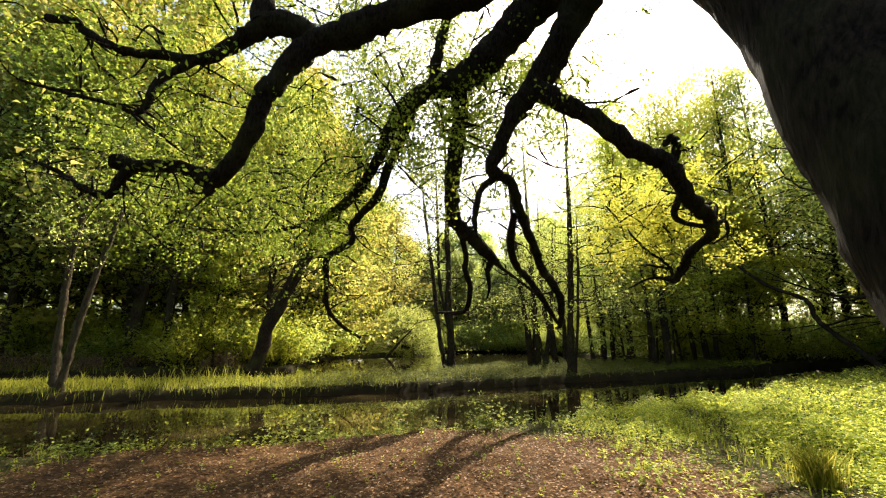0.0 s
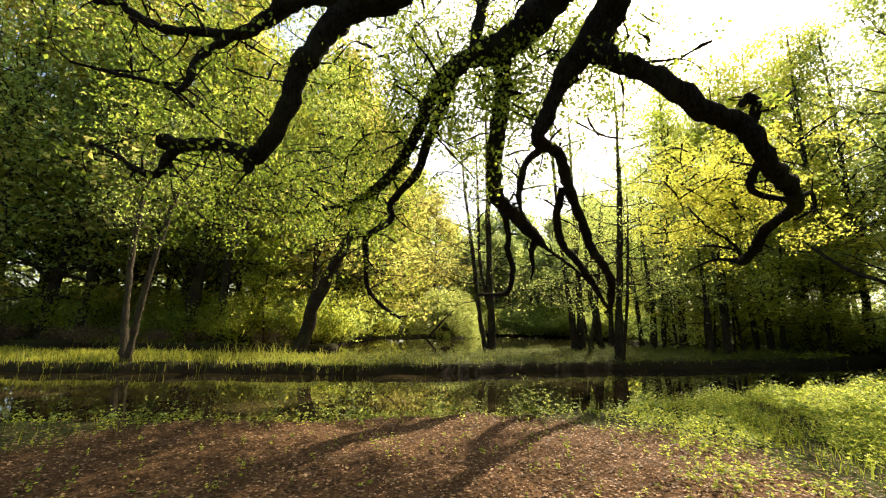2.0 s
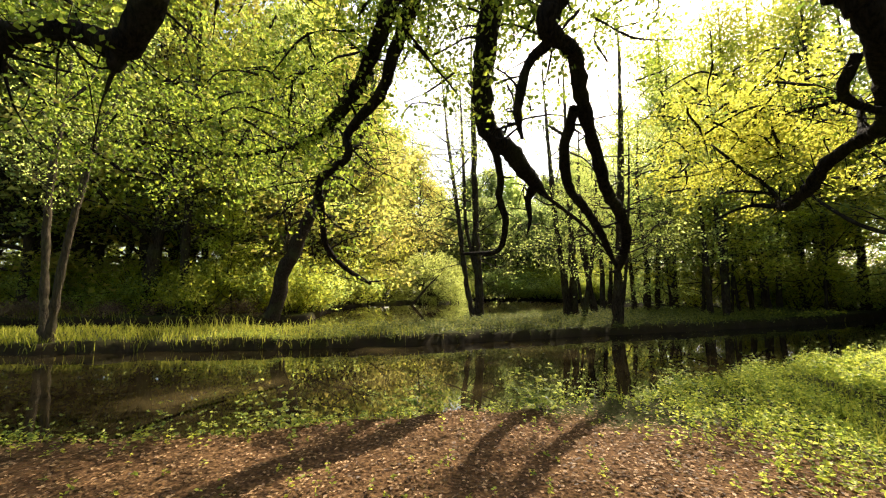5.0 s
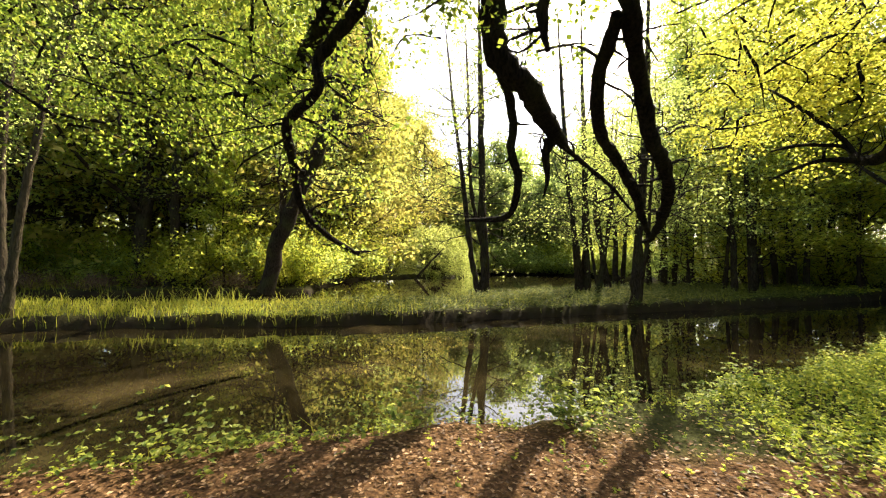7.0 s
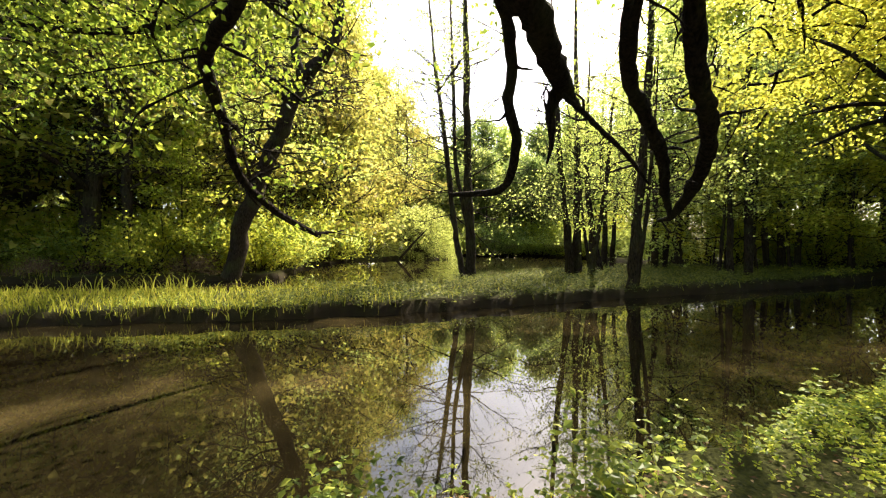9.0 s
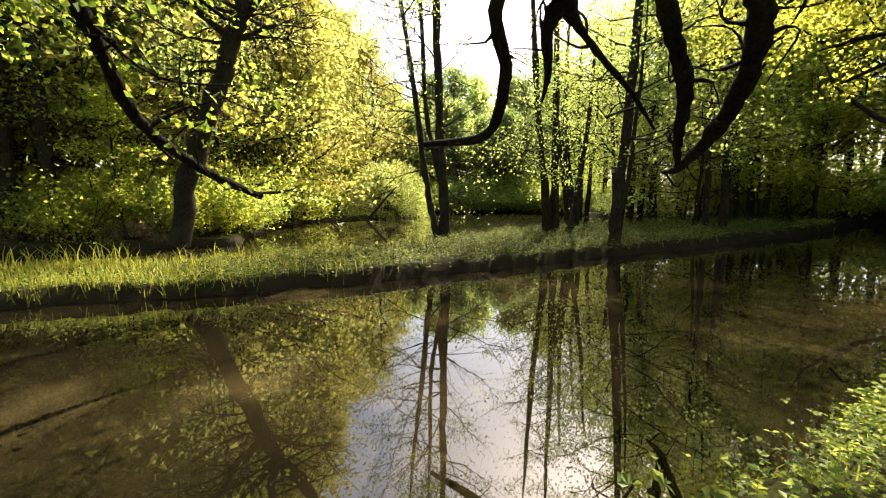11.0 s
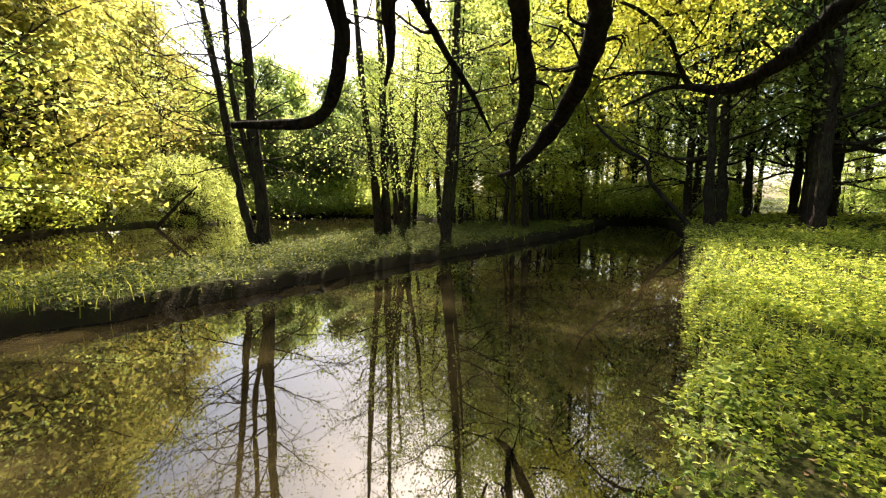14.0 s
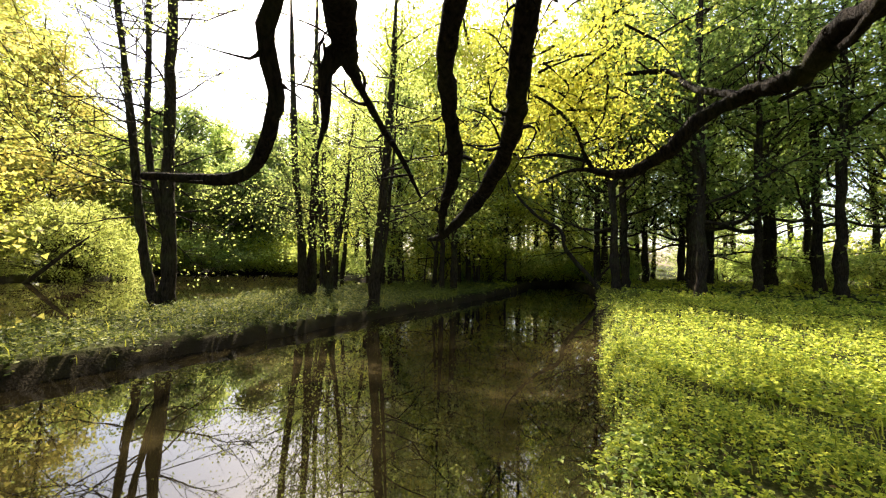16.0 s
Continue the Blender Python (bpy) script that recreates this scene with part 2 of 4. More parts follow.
def waves(x, y, f, seed):
    return (np.sin(f * x + seed) * np.cos(f * 0.9 * y + 1.7 * seed) + np.sin(f * 1.9 * x - 0.8 * f * y + 2.3 * seed) * 0.5) / 1.5


def land(x, y):
    x, y = np.asarray(x, float), np.asarray(y, float)
    wob = 0.16 * waves(x, y, 2.3, 0.4) + 0.07 * waves(x, y, 6.1, 1.9)
    d = np.maximum(shore_distance(CANAL, x, y), shore_distance(POND, x, y)) + wob
    t = np.clip((0.15 - d) / np.where(y > 11.5 + 0.3 * x, 0.36, 0.75), 0, 1)
    bank = t * t * (3 - 2 * t)
    far = np.clip((np.hypot(x, y - 20) - 45) / 120, 0, 1)
    right = np.clip((x - 9) / 25, 0, 1) * np.clip((22 - y + 0.55 * x) / 20, 0, 1) * 0.35
    top = np.where(y > 12 + 0.3 * x, -0.16, -0.02 - 0.09 * np.clip((y - 5) / 3, 0, 1)) + 0.05 * waves(x, y, 0.9, 3.1) + 0.025 * waves(x, y, 3.7, 0.7) + 2.0 * far * far + right
    return -1.05 + bank * (top + 1.05), d


def cover(x, y):
    """How green the ground is: 0 bare leaf litter, 1 overgrown."""
    e = np.hypot((x + 0.9) / 5.0, (y - 4.7) / 3.9)
    c = np.clip((e - 0.75) * 2.2, 0, 1)
    litter_spot = np.exp(-((x - 2.9) ** 2 + (y - 7.0) ** 2) / 0.8)
    return np.clip(np.where(y > 12, 1.0, c) - 0.5 * litter_spot, 0, 1)


def axis(lo, hi, step, reach):
    mid = np.arange(lo, hi + step, step)
    grow, s = [], step
    edge = 0.0
    while edge < reach:
        s *= 1.22
        edge += s
        grow.append(edge)
    grow = np.array(grow)
    return np.concatenate([lo - grow[::-1], mid, mid[-1] + grow])


gx, gy = axis(-20, 30, 0.22, 1500), axis(-3, 36, 0.22, 1500)
GX, GY = np.meshgrid(gx, gy, indexing="ij")
GZ, GD = land(GX, GY)
na, nb = len(gx), len(gy)
ii, jj = np.meshgrid(np.arange(na - 1), np.arange(nb - 1), indexing="ij")
quads = np.stack([ii * nb + jj, (ii + 1) * nb + jj, (ii + 1) * nb + jj + 1, ii * nb + jj + 1], -1).reshape(-1, 4)
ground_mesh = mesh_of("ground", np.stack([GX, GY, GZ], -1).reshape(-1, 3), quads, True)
att = ground_mesh.attributes.new("cover", "FLOAT", "POINT")
att.data.foreach_set("value", cover(GX, GY).ravel().astype(np.float32))
# strongest by the water: mud, plus painted shadow on the steep bank face
att = ground_mesh.attributes.new("wet_shade", "FLOAT", "POINT")
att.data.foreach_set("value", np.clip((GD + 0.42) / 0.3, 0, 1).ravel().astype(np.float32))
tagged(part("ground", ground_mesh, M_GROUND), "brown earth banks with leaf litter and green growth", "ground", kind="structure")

wx, wy = np.meshgrid(np.linspace(-62, 40, 3), np.linspace(0, 70, 3), indexing="ij")
wq = [[i * 3 + j, (i + 1) * 3 + j, (i + 1) * 3 + j + 1, i * 3 + j + 1] for i in range(2) for j in range(2)]
tagged(part("water", mesh_of("water", np.stack([wx, wy, np.full(wx.shape, -0.5)], -1).reshape(-1, 3), wq), M_WATER), "still murky brown pond water mirroring the trees", "water", kind="structure")


def drop(x, y):
    return float(land(np.array([x]), np.array([y]))[0][0])


# ---- the old oak over the bank ----
OAK_LIMBS = [
    [(3.1, 4.3, 7.4, 0.55), (1.9, 5.9, 8.6, 0.45), (0.07, 6.7, 8.67, 0.321), (-1.01, 6.7, 8.28, 0.29), (-1.93, 6.7, 7.88, 0.309), (-2.74, 6.6, 7.38, 0.256), (-3.15, 6.5, 6.7, 0.213), (-3.48, 6.5, 6.14, 0.192), (-3.67, 6.6, 5.52, 0.178), (-4.09, 6.8, 4.92, 0.174), (-4.52, 6.95, 4.66, 0.191), (-4.97, 7.0, 4.86, 0.14), (-5.54, 7.05, 5.01, 0.128), (-6.2, 7.1, 5.01, 0.133), (-6.67, 7.15, 5.15, 0.171)],
    [(-6.25, 7.1, 5.01, 0.128), (-6.46, 7.1, 4.72, 0.096), (-6.62, 7.1, 4.39, 0.077), (-7.07, 7.05, 4.49, 0.066), (-7.53, 7.0, 4.8, 0.048), (-8.04, 6.9, 5.03, 0.029)],
    [(-4.52, 6.95, 4.69, 0.169), (-4.56, 6.95, 4.33, 0.067)],
    [(-2.6, 6.65, 7.6, 0.26), (-3.2, 6.6, 7.93, 0.245), (-3.72, 6.6, 7.88, 0.212), (-4.32, 6.8, 7.69, 0.167), (-4.83, 6.6, 7.11, 0.112), (-5.56, 6.5, 7.12, 0.09), (-6.27, 6.4, 7.13, 0.086), (-7.04, 6.3, 7.5, 0.077), (-7.14, 6.2, 7.63, 0.064), (-7.7, 6.2, 7.7, 0.083)],
    [(-5.0, 6.6, 7.07, 0.089), (-5.48, 6.4, 6.43, 0.074), (-5.51, 6.3, 5.93, 0.065), (-5.61, 6.2, 5.63, 0.051), (-5.96, 6.1, 5.74, 0.039), (-6.72, 6.0, 5.9, 0.034), (-7.57, 5.9, 6.11, 0.022)],
    [(-3.75, 6.6, 7.9, 0.22), (-3.93, 6.8, 9.23, 0.236), (-4.3, 6.6, 10.4, 0.18), (-5.2, 6.6, 11.6, 0.08)],
    [(3.3, 4.6, 8.2, 0.6), (3.1, 6.8, 10.2, 0.56), (2.59, 8.4, 10.46, 0.52), (1.75, 8.6, 9.57, 0.436), (1.0, 8.8, 8.77, 0.39), (0.32, 9.0, 8.39, 0.344), (-0.44, 9.0, 8.1, 0.267), (-1.04, 9.0, 7.62, 0.221), (-1.41, 9.1, 7.01, 0.176), (-1.63, 9.2, 6.41, 0.153), (-2.28, 10.0, 5.79, 0.141), (-2.9, 10.66, 5.53, 0.133), (-3.8, 11.7, 5.43, 0.131), (-4.7, 12.0, 5.24, 0.077), (-5.96, 11.6, 4.89, 0.051), (-7.32, 11.2, 4.91, 0.026)],
    [(-0.75, 9.0, 7.79, 0.16), (-1.12, 9.4, 7.02, 0.155), (-1.45, 9.6, 6.28, 0.125), (-1.78, 9.65, 5.32, 0.11), (-2.4, 9.75, 4.64, 0.09), (-2.42, 9.7, 4.08, 0.08), (-3.18, 10.3, 3.82, 0.085), (-3.35, 10.91, 3.21, 0.072), (-3.46, 11.5, 2.56, 0.065), (-3.2, 12.2, 2.05, 0.06), (-2.73, 12.9, 1.67, 0.045)],
    [(-0.3, 8.95, 8.15, 0.17), (-0.09, 8.8, 9.4, 0.16), (0.31, 8.9, 11.19, 0.15), (0.5, 9.2, 12.6, 0.07)],
    [(0.4, 8.95, 8.3, 0.25), (0.5, 9.8, 7.79, 0.24), (0.34, 10.0, 6.65, 0.225), (0.26, 10.2, 5.61, 0.215), (0.36, 10.4, 4.88, 0.205), (0.87, 10.6, 4.47, 0.2), (1.25, 11.4, 4.3, 0.19), (1.62, 12.1, 4.15, 0.15), (1.95, 12.4, 3.9, 0.06), (2.5, 12.8, 3.6, 0.05), (3.1, 13.1, 3.2, 0.04), (3.6, 13.3, 2.7, 0.02)],
    [(0.37, 10.4, 4.85, 0.095), (0.68, 11.3, 4.25, 0.085), (0.7, 11.8, 3.72, 0.085), (0.86, 12.0, 3.17, 0.08), (0.68, 12.6, 2.52, 0.075), (-0.2, 13.5, 2.52, 0.045)],
    [(1.62, 12.1, 4.15, 0.14), (1.45, 12.2, 3.8, 0.09), (1.5, 12.3, 3.3, 0.05), (1.42, 12.3, 2.9, 0.02)],
    [(3.4, 4.8, 8.3, 0.55), (3.9, 6.4, 9.9, 0.47), (3.35, 7.4, 9.49, 0.421), (2.65, 7.6, 8.17, 0.358), (2.03, 7.7, 7.19, 0.295), (1.55, 7.75, 6.49, 0.205), (1.28, 7.8, 5.82, 0.167), (1.07, 7.8, 5.27, 0.15), (1.59, 8.3, 5.15, 0.126), (1.9, 9.0, 4.66, 0.12), (2.4, 9.9, 4.1, 0.12), (2.72, 10.34, 3.5, 0.115), (3.1, 10.75, 3.15, 0.11), (3.5, 11.4, 2.8, 0.105), (3.7, 12.1, 2.42, 0.095), (3.93, 13.1, 2.05, 0.06), (3.9, 13.5, 2.0, 0.027)],
    [(1.17, 7.9, 5.15, 0.084), (0.85, 8.2, 4.9, 0.073), (0.73, 8.4, 4.28, 0.067), (0.8, 8.5, 3.9, 0.03)],
    [(2.07, 7.6, 7.2, 0.221), (2.6, 7.2, 6.49, 0.19), (3.17, 6.95, 5.93, 0.183), (3.79, 6.95, 5.33, 0.177), (4.54, 7.3, 5.26, 0.178), (4.72, 7.2, 4.88, 0.163), (4.98, 7.35, 4.49, 0.154), (5.66, 7.93, 4.35, 0.14), (6.15, 8.45, 4.4, 0.14), (6.45, 8.75, 4.18, 0.135), (6.62, 9.05, 4.12, 0.13), (6.82, 9.35, 4.2, 0.125), (6.9, 9.75, 4.15, 0.12), (6.76, 10.15, 3.93, 0.115), (6.72, 10.57, 3.53, 0.11), (6.85, 11.15, 3.34, 0.1), (7.12, 11.8, 3.42, 0.085)],
    [(4.86, 7.5, 5.19, 0.093), (5.05, 7.5, 5.68, 0.096), (4.92, 7.5, 5.86, 0.089), (4.72, 7.5, 5.59, 0.054)],
    [(5.15, 7.8, 4.67, 0.075), (5.1, 8.0, 4.22, 0.061), (5.78, 8.3, 4.12, 0.057), (6.23, 8.5, 4.21, 0.045)],
    [(5.0, 7.5, 5.59, 0.041), (5.26, 7.4, 5.57, 0.027), (5.69, 7.4, 5.96, 0.014)],
    [(6.5, 8.8, 4.2, 0.05), (6.75, 8.75, 4.4, 0.045), (6.85, 8.85, 4.1, 0.035), (6.66, 9.1, 3.9, 0.025)],
    [(7.12, 11.8, 3.42, 0.075), (7.55, 12.4, 3.72, 0.055), (7.5, 12.6, 4.1, 0.048), (6.85, 12.45, 4.5, 0.042), (6.7, 13.0, 5.15, 0.034), (6.9, 13.7, 5.65, 0.02)],
    [(7.12, 11.8, 3.42, 0.06), (6.75, 12.3, 3.55, 0.04), (6.3, 12.9, 3.3, 0.02)],
    [(7.5, 12.5, 3.9, 0.045), (7.3, 13.4, 4.2, 0.035), (7.6, 14.6, 4.4, 0.02)],
    [(6.86, 9.6, 4.2, 0.07), (7.9, 10.6, 5.0, 0.065), (8.4, 11.2, 5.7, 0.06), (8.1, 11.8, 5.8, 0.045), (7.9, 12.8, 6.0, 0.02)],
    [(1.76, 9.0, 4.62, 0.1), (1.8, 9.9, 4.2, 0.1), (2.07, 10.69, 3.68, 0.1), (2.57, 11.25, 3.32, 0.095), (2.99, 11.64, 2.87, 0.095), (3.55, 12.6, 2.42, 0.07), (3.9, 13.1, 2.08, 0.045)],
]
oak = tagged(new("oak_tree"), "old leaning oak with dark twisted drooping limbs and fresh leaves", "tree")
oak.location = (2.75, 1.35, 0)
oak_shift = Matrix.Translation((-2.75, -1.35, 0))
trunk = Tubes()
trunk.add(*(lambda q: (q[:, :3], q[:, 3]))(smooth_line([(2.8, 1.2, -0.4, 1.15), (2.82, 1.35, 0.15, 0.85), (2.85, 1.5, 0.8, 0.7), (2.93, 1.75, 1.7, 0.62), (3.08, 2.25, 3.0, 0.58), (3.32, 3.05, 5.0, 0.52), (3.3, 3.9, 6.8, 0.56), (3.3, 4.7, 8.3, 0.62), (3.6, 5.0, 10.5, 0.5), (3.2, 5.4, 13.5, 0.3), (3.3, 5.2, 16.0, 0.1)], 8)), sides=36, rough=0.022)
tm = trunk.mesh("trunk")
tm.transform(oak_shift)
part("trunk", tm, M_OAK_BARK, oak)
twig_at = []
oak_twigs = Tubes()
for rows in OAK_LIMBS:
    q = smooth_line(rows, 6, 0.08)
    tb = Tubes()
    tb.add(q[:, :3], q[:, 3], 12 if rows[0][3] > 0.1 else 7, 0.05)
    me = tb.mesh("limb")
    me.transform(oak_shift)
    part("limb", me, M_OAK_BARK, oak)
    for p in q[2:]:
        if p[3] < 0.15 and rng.random() < (0.45 if p[0] < -2.2 or p[2] > 5.5 else 0.32):
            d = rng.normal(0, 1, 3) * np.array([1, 1, 0.6]) + np.array([-0.2, 0.2, -0.05])
            d /= np.linalg.norm(d)
            leafy = p[0] < -2.2 or p[2] > 5.5
            ln = rng.uniform(0.4, 1.5) if leafy else rng.uniform(0.2, 0.8)
            mid = p[:3] + d * ln * 0.5 + rng.normal(0, 0.12, 3)
            end = p[:3] + d * ln + rng.normal(0, 0.2, 3)
            if end[0] > 3.5 and end[1] < 9:
                end = p[:3] + (end - p[:3]) * 0.35
                mid = p[:3] + (mid - p[:3]) * 0.35
            line = smooth_line([(*p[:3], min(0.028, p[3] * 0.6)), (*mid, 0.014), (*end, 0.005)], 4, 0.3)
            oak_twigs.add(line[:, :3], line[:, 3], 4)
            if leafy:
                twig_at.append(end)
            if rng.random() < 0.6:
                e2 = mid + rng.normal(0, 0.3, 3)
                oak_twigs.add([mid, (mid + e2) / 2 + rng.normal(0, 0.06, 3), e2], [0.01, 0.007, 0.004], 4)
                if leafy:
                    twig_at.append(e2)
# canopy boughs: thin bent boughs that carry the leaf bunches between the limbs
sun_leaf_at = []
for k in range(685):
    high = False
    if k < 285:
        c = np.array([rng.uniform(-10.5, 6.0), rng.uniform(6.5, 14.5), rng.uniform(5.4, 12.5)])
    elif k < 355:
        c = np.array([rng.uniform(-10.5, -2.0), rng.uniform(10, 13.5), rng.uniform(4.4, 7)])
    elif k < 365:
        c = np.array([rng.uniform(3.4, 6.8), rng.uniform(13, 17), rng.uniform(8, 12)])
    elif k < 485:
        y = rng.uniform(8, 13.5)
        c = np.array([rng.uniform(-2.6, 4.2), y, 1.7 + 0.84 * (y - 4.5) + rng.uniform(0, 3.5)])
    elif k < 595:
        c = np.array([rng.uniform(-3.5, 5.6), rng.uniform(8.5, 15.5), rng.uniform(10.2, 14.5)])
    else:
        c = np.array([7.9, 13.6, 5.9]) + rng.normal(0, 1, 3) * np.array([1.15, 1.5, 0.85])
        high = True
    if k < 355 and c[0] > 2.6 and c[2] < 4.5 + 0.7 * c[1]:
        continue
    d = rng.normal(0, 1, 3) * np.array([1, 1, 0.5])
    d /= np.linalg.norm(d)
    ln = rng.uniform(0.8, 1.8)
    b = [c - d * ln * 0.5, c + rng.normal(0, 0.15, 3), c + d * ln * 0.5 - np.array([0, 0, 0.2])]
    line = smooth_line([(*b[0], 0.03), (*b[1], 0.02), (*b[2], 0.006)], 4, 0.4)
    oak_twigs.add(line[:, :3], line[:, 3], 4)
    for s in np.linspace(0.15, 1, 6):
        (sun_leaf_at if high else twig_at).append(b[0] + (b[2] - b[0]) * s + rng.normal(0, 0.22, 3))
me = oak_twigs.mesh("twigs")
me.transform(oak_shift)
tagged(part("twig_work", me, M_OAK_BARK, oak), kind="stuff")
me = leaf_mesh("crown", [sprays(twig_at, 20, 0.2, 0.095, wide=0.68)])
me.transform(oak_shift)
part("crown", me, M_OAK_LEAF, oak, "fresh yellow-green oak leaves")
# same oak's leaves in a brighter material, which paints the sun on them
me = leaf_mesh("crown", [sprays(sun_leaf_at, 26, 0.16, 0.088, wide=0.68, flat=1.0)])
me.transform(oak_shift)
part("crown", me, M_SPRING_LEAF, oak, "bright yellow-green oak leaves, sunlight put into their colour")


# ---- other trees ----
def branchy(tb, root, d, length, radius, depth, ends, sides=5, rise=0.15, fork=2):
    """A bent branch with side branches; gathers the twig ends."""
    n = 5 if depth else 2
    pts, p, v = [root], np.array(root, float), np.array(d, float)
    for k in range(n):
        v = v + rng.normal(0, 0.2, 3) + np.array([0, 0, rise * 0.2])
        v /= np.linalg.norm(v)
        p = p + v * length / n
        pts.append(p.copy())
    tb.add(pts, np.linspace(radius, radius * 0.25, n + 1), sides)
    if depth == 0:
        ends.extend([(pts[0] + pts[1]) / 2, pts[1], pts[2]])
        return
    for k in range(2, n + 1):
        for _ in range(fork if k > 2 else 1):
            w = v + rng.normal(0, 0.75, 3) * np.array([1, 1, 0.6])
            branchy(tb, pts[k], w / np.linalg.norm(w), length * rng.uniform(0.35, 0.6), radius * 0.4, depth - 1, ends, 3, rise)
    ends.append(pts[-1])


def tree(name, label, stems, crown_from, branch_n, reach, leaf_n, leaf_size, leaf_mat, bark, rise=0.3, depth=1, spread=0.45, single=False, flat=0.5, fork=2, fine=1.0, simple=False, plate=0.55):
    """A tree at the origin. stems: bent lines of (x, y, z, radius). single: each bough is a mesh of its own."""
    root = tagged(new(name), label, "tree")
    ends = []
    boughs = Tubes()
    for rows in stems:
        q = smooth_line(rows, 5, 0.12)
        tb = Tubes()
        tb.add(q[:, :3], q[:, 3], 10, 0.04)
        part("trunk", tb.mesh("trunk"), bark, root)
        top = q[-1][2]
        for k in range(branch_n):
            z = crown_from + (top - crown_from) * ((k + rng.random()) / branch_n) ** 0.9
            i = int(np.argmin(np.abs(q[:, 2] - z)))
            a = rng.uniform(0, 2 * np.pi)
            s = (z - crown_from) / (top - crown_from + 1e-6)
            ln = reach * (0.55 + 0.8 * math.sin(math.pi * min(1, 0.25 + 0.75 * s))) * rng.uniform(0.6, 1.1) * (1.0 - 0.55 * s)
            d = np.array([math.cos(a), math.sin(a), rise + 0.5 * s + rng.normal(0, 0.12)])
            tb = Tubes() if single else boughs
            branchy(tb, q[i, :3], d / np.linalg.norm(d), ln, fine * min(q[i, 3] * 0.5, 0.03 + 0.014 * ln), depth, ends, 5, rise, fork)
            if single:
                part("bough", tb.mesh("bough"), bark, root)
        ends.append(q[-1][:3])
    if not single:
        tagged(part("branchwork", boughs.mesh("branchwork"), bark, root), kind="stuff")
    ends = np.array(ends)
    pick = ends[rng.integers(0, len(ends), leaf_n)]
    pick = pick + rng.normal(0, 1, pick.shape) * spread * np.array([1, 1, plate])
    part("crown", leaf_mesh("crown", [leaves(pick, leaf_size, wide=0.9 if simple else 0.65, flat=flat, simple=simple)]), leaf_mat, root)
    return root


def straight(h, r, lean=0.0, bend=0.3):
    a = rng.uniform(0, 2 * np.pi)
    return [(lean * s * h * math.cos(a) + bend * math.sin(3 * s + a) * s, lean * s * h * math.sin(a) + bend * math.cos(2.4 * s + a) * s, -0.5 + s * (h + 0.5), r * (1.0 - 0.82 * s) * (1.35 if s == 0 else 1)) for s in (0, 0.06, 0.2, 0.4, 0.6, 0.8, 1.0)]


PLACED = []


def plant(proto, x, y, turn, size=1.0, stretch=1.0, z=None, first=[]):
    m = pose(x, y, drop(x, y) if z is None else z, 0, 0, turn) @ Matrix.Diagonal((size, size, size * stretch, 1))
    if proto.name not in first:
        first.append(proto.name)
        proto.matrix_basis = m
        return proto
    return copy_thing(proto, m)


# trees that stand on the grass strip
birch = tagged(new("young_birch"), "slender young twin-stemmed tree with pale grey bark", "tree")
birch.location = (-13.5, 14.15, -0.25)
b_ends = []
boughs = Tubes()
for rows in ([(0, 0, -0.3, 0.2), (-0.35, 0.15, 0.6, 0.14), (-0.7, 0.35, 1.7, 0.125), (-1.0, 0.45, 4.1, 0.11), (-0.97, 0.45, 6.3, 0.095), (-0.8, 0.5, 8.6, 0.06), (-0.9, 0.6, 11.0, 0.02)], [(0.05, 0, -0.2, 0.17), (0.12, -0.03, 0.7, 0.13), (0.26, 0, 2.5, 0.115), (0.5, 0.1, 4.8, 0.10), (0.93, 0.1, 6.9, 0.08), (1.4, 0.2, 8.4, 0.05), (1.7, 0.3, 10.4, 0.015)]):
    q = smooth_line(rows, 6, 0.08)
    tb = Tubes()
    tb.add(q[:, :3], q[:, 3], 10, 0.03)
    part("trunk", tb.mesh("trunk"), M_GREY_BARK, birch)
    for k in range(16):
        i = rng.integers(int(len(q) * 0.5), len(q))
        d = np.array([*rng.normal(0, 1, 2), 0.5])
        branchy(boughs, q[i, :3], d / np.linalg.norm(d), rng.uniform(0.8, 2.0), 0.02, 1, b_ends, 4)
tagged(part("branchwork", boughs.mesh("branchwork"), M_GREY_BARK, birch), kind="stuff")
b_ends = np.array(b_ends)
part("crown", leaf_mesh("crown", [leaves(b_ends[rng.integers(0, len(b_ends), 3500)] + rng.normal(0, 0.2, (3500, 3)), 0.085)]), M_GREEN_LEAF, birch)


def alder(stems, label, leaf_n, branch_n=20, reach=2.6, crown_from=2.5, leaf=0.1):
    stems = [[(x, y, z, 0.8 * r) for x, y, z, r in rows] for rows in stems]
    return tree("alder_tree", label, stems, crown_from, branch_n, reach, leaf_n, leaf, M_GREEN_LEAF, M_DARK_BARK, rise=0.12, depth=1, spread=0.22, single=True, fork=3, fine=0.5)


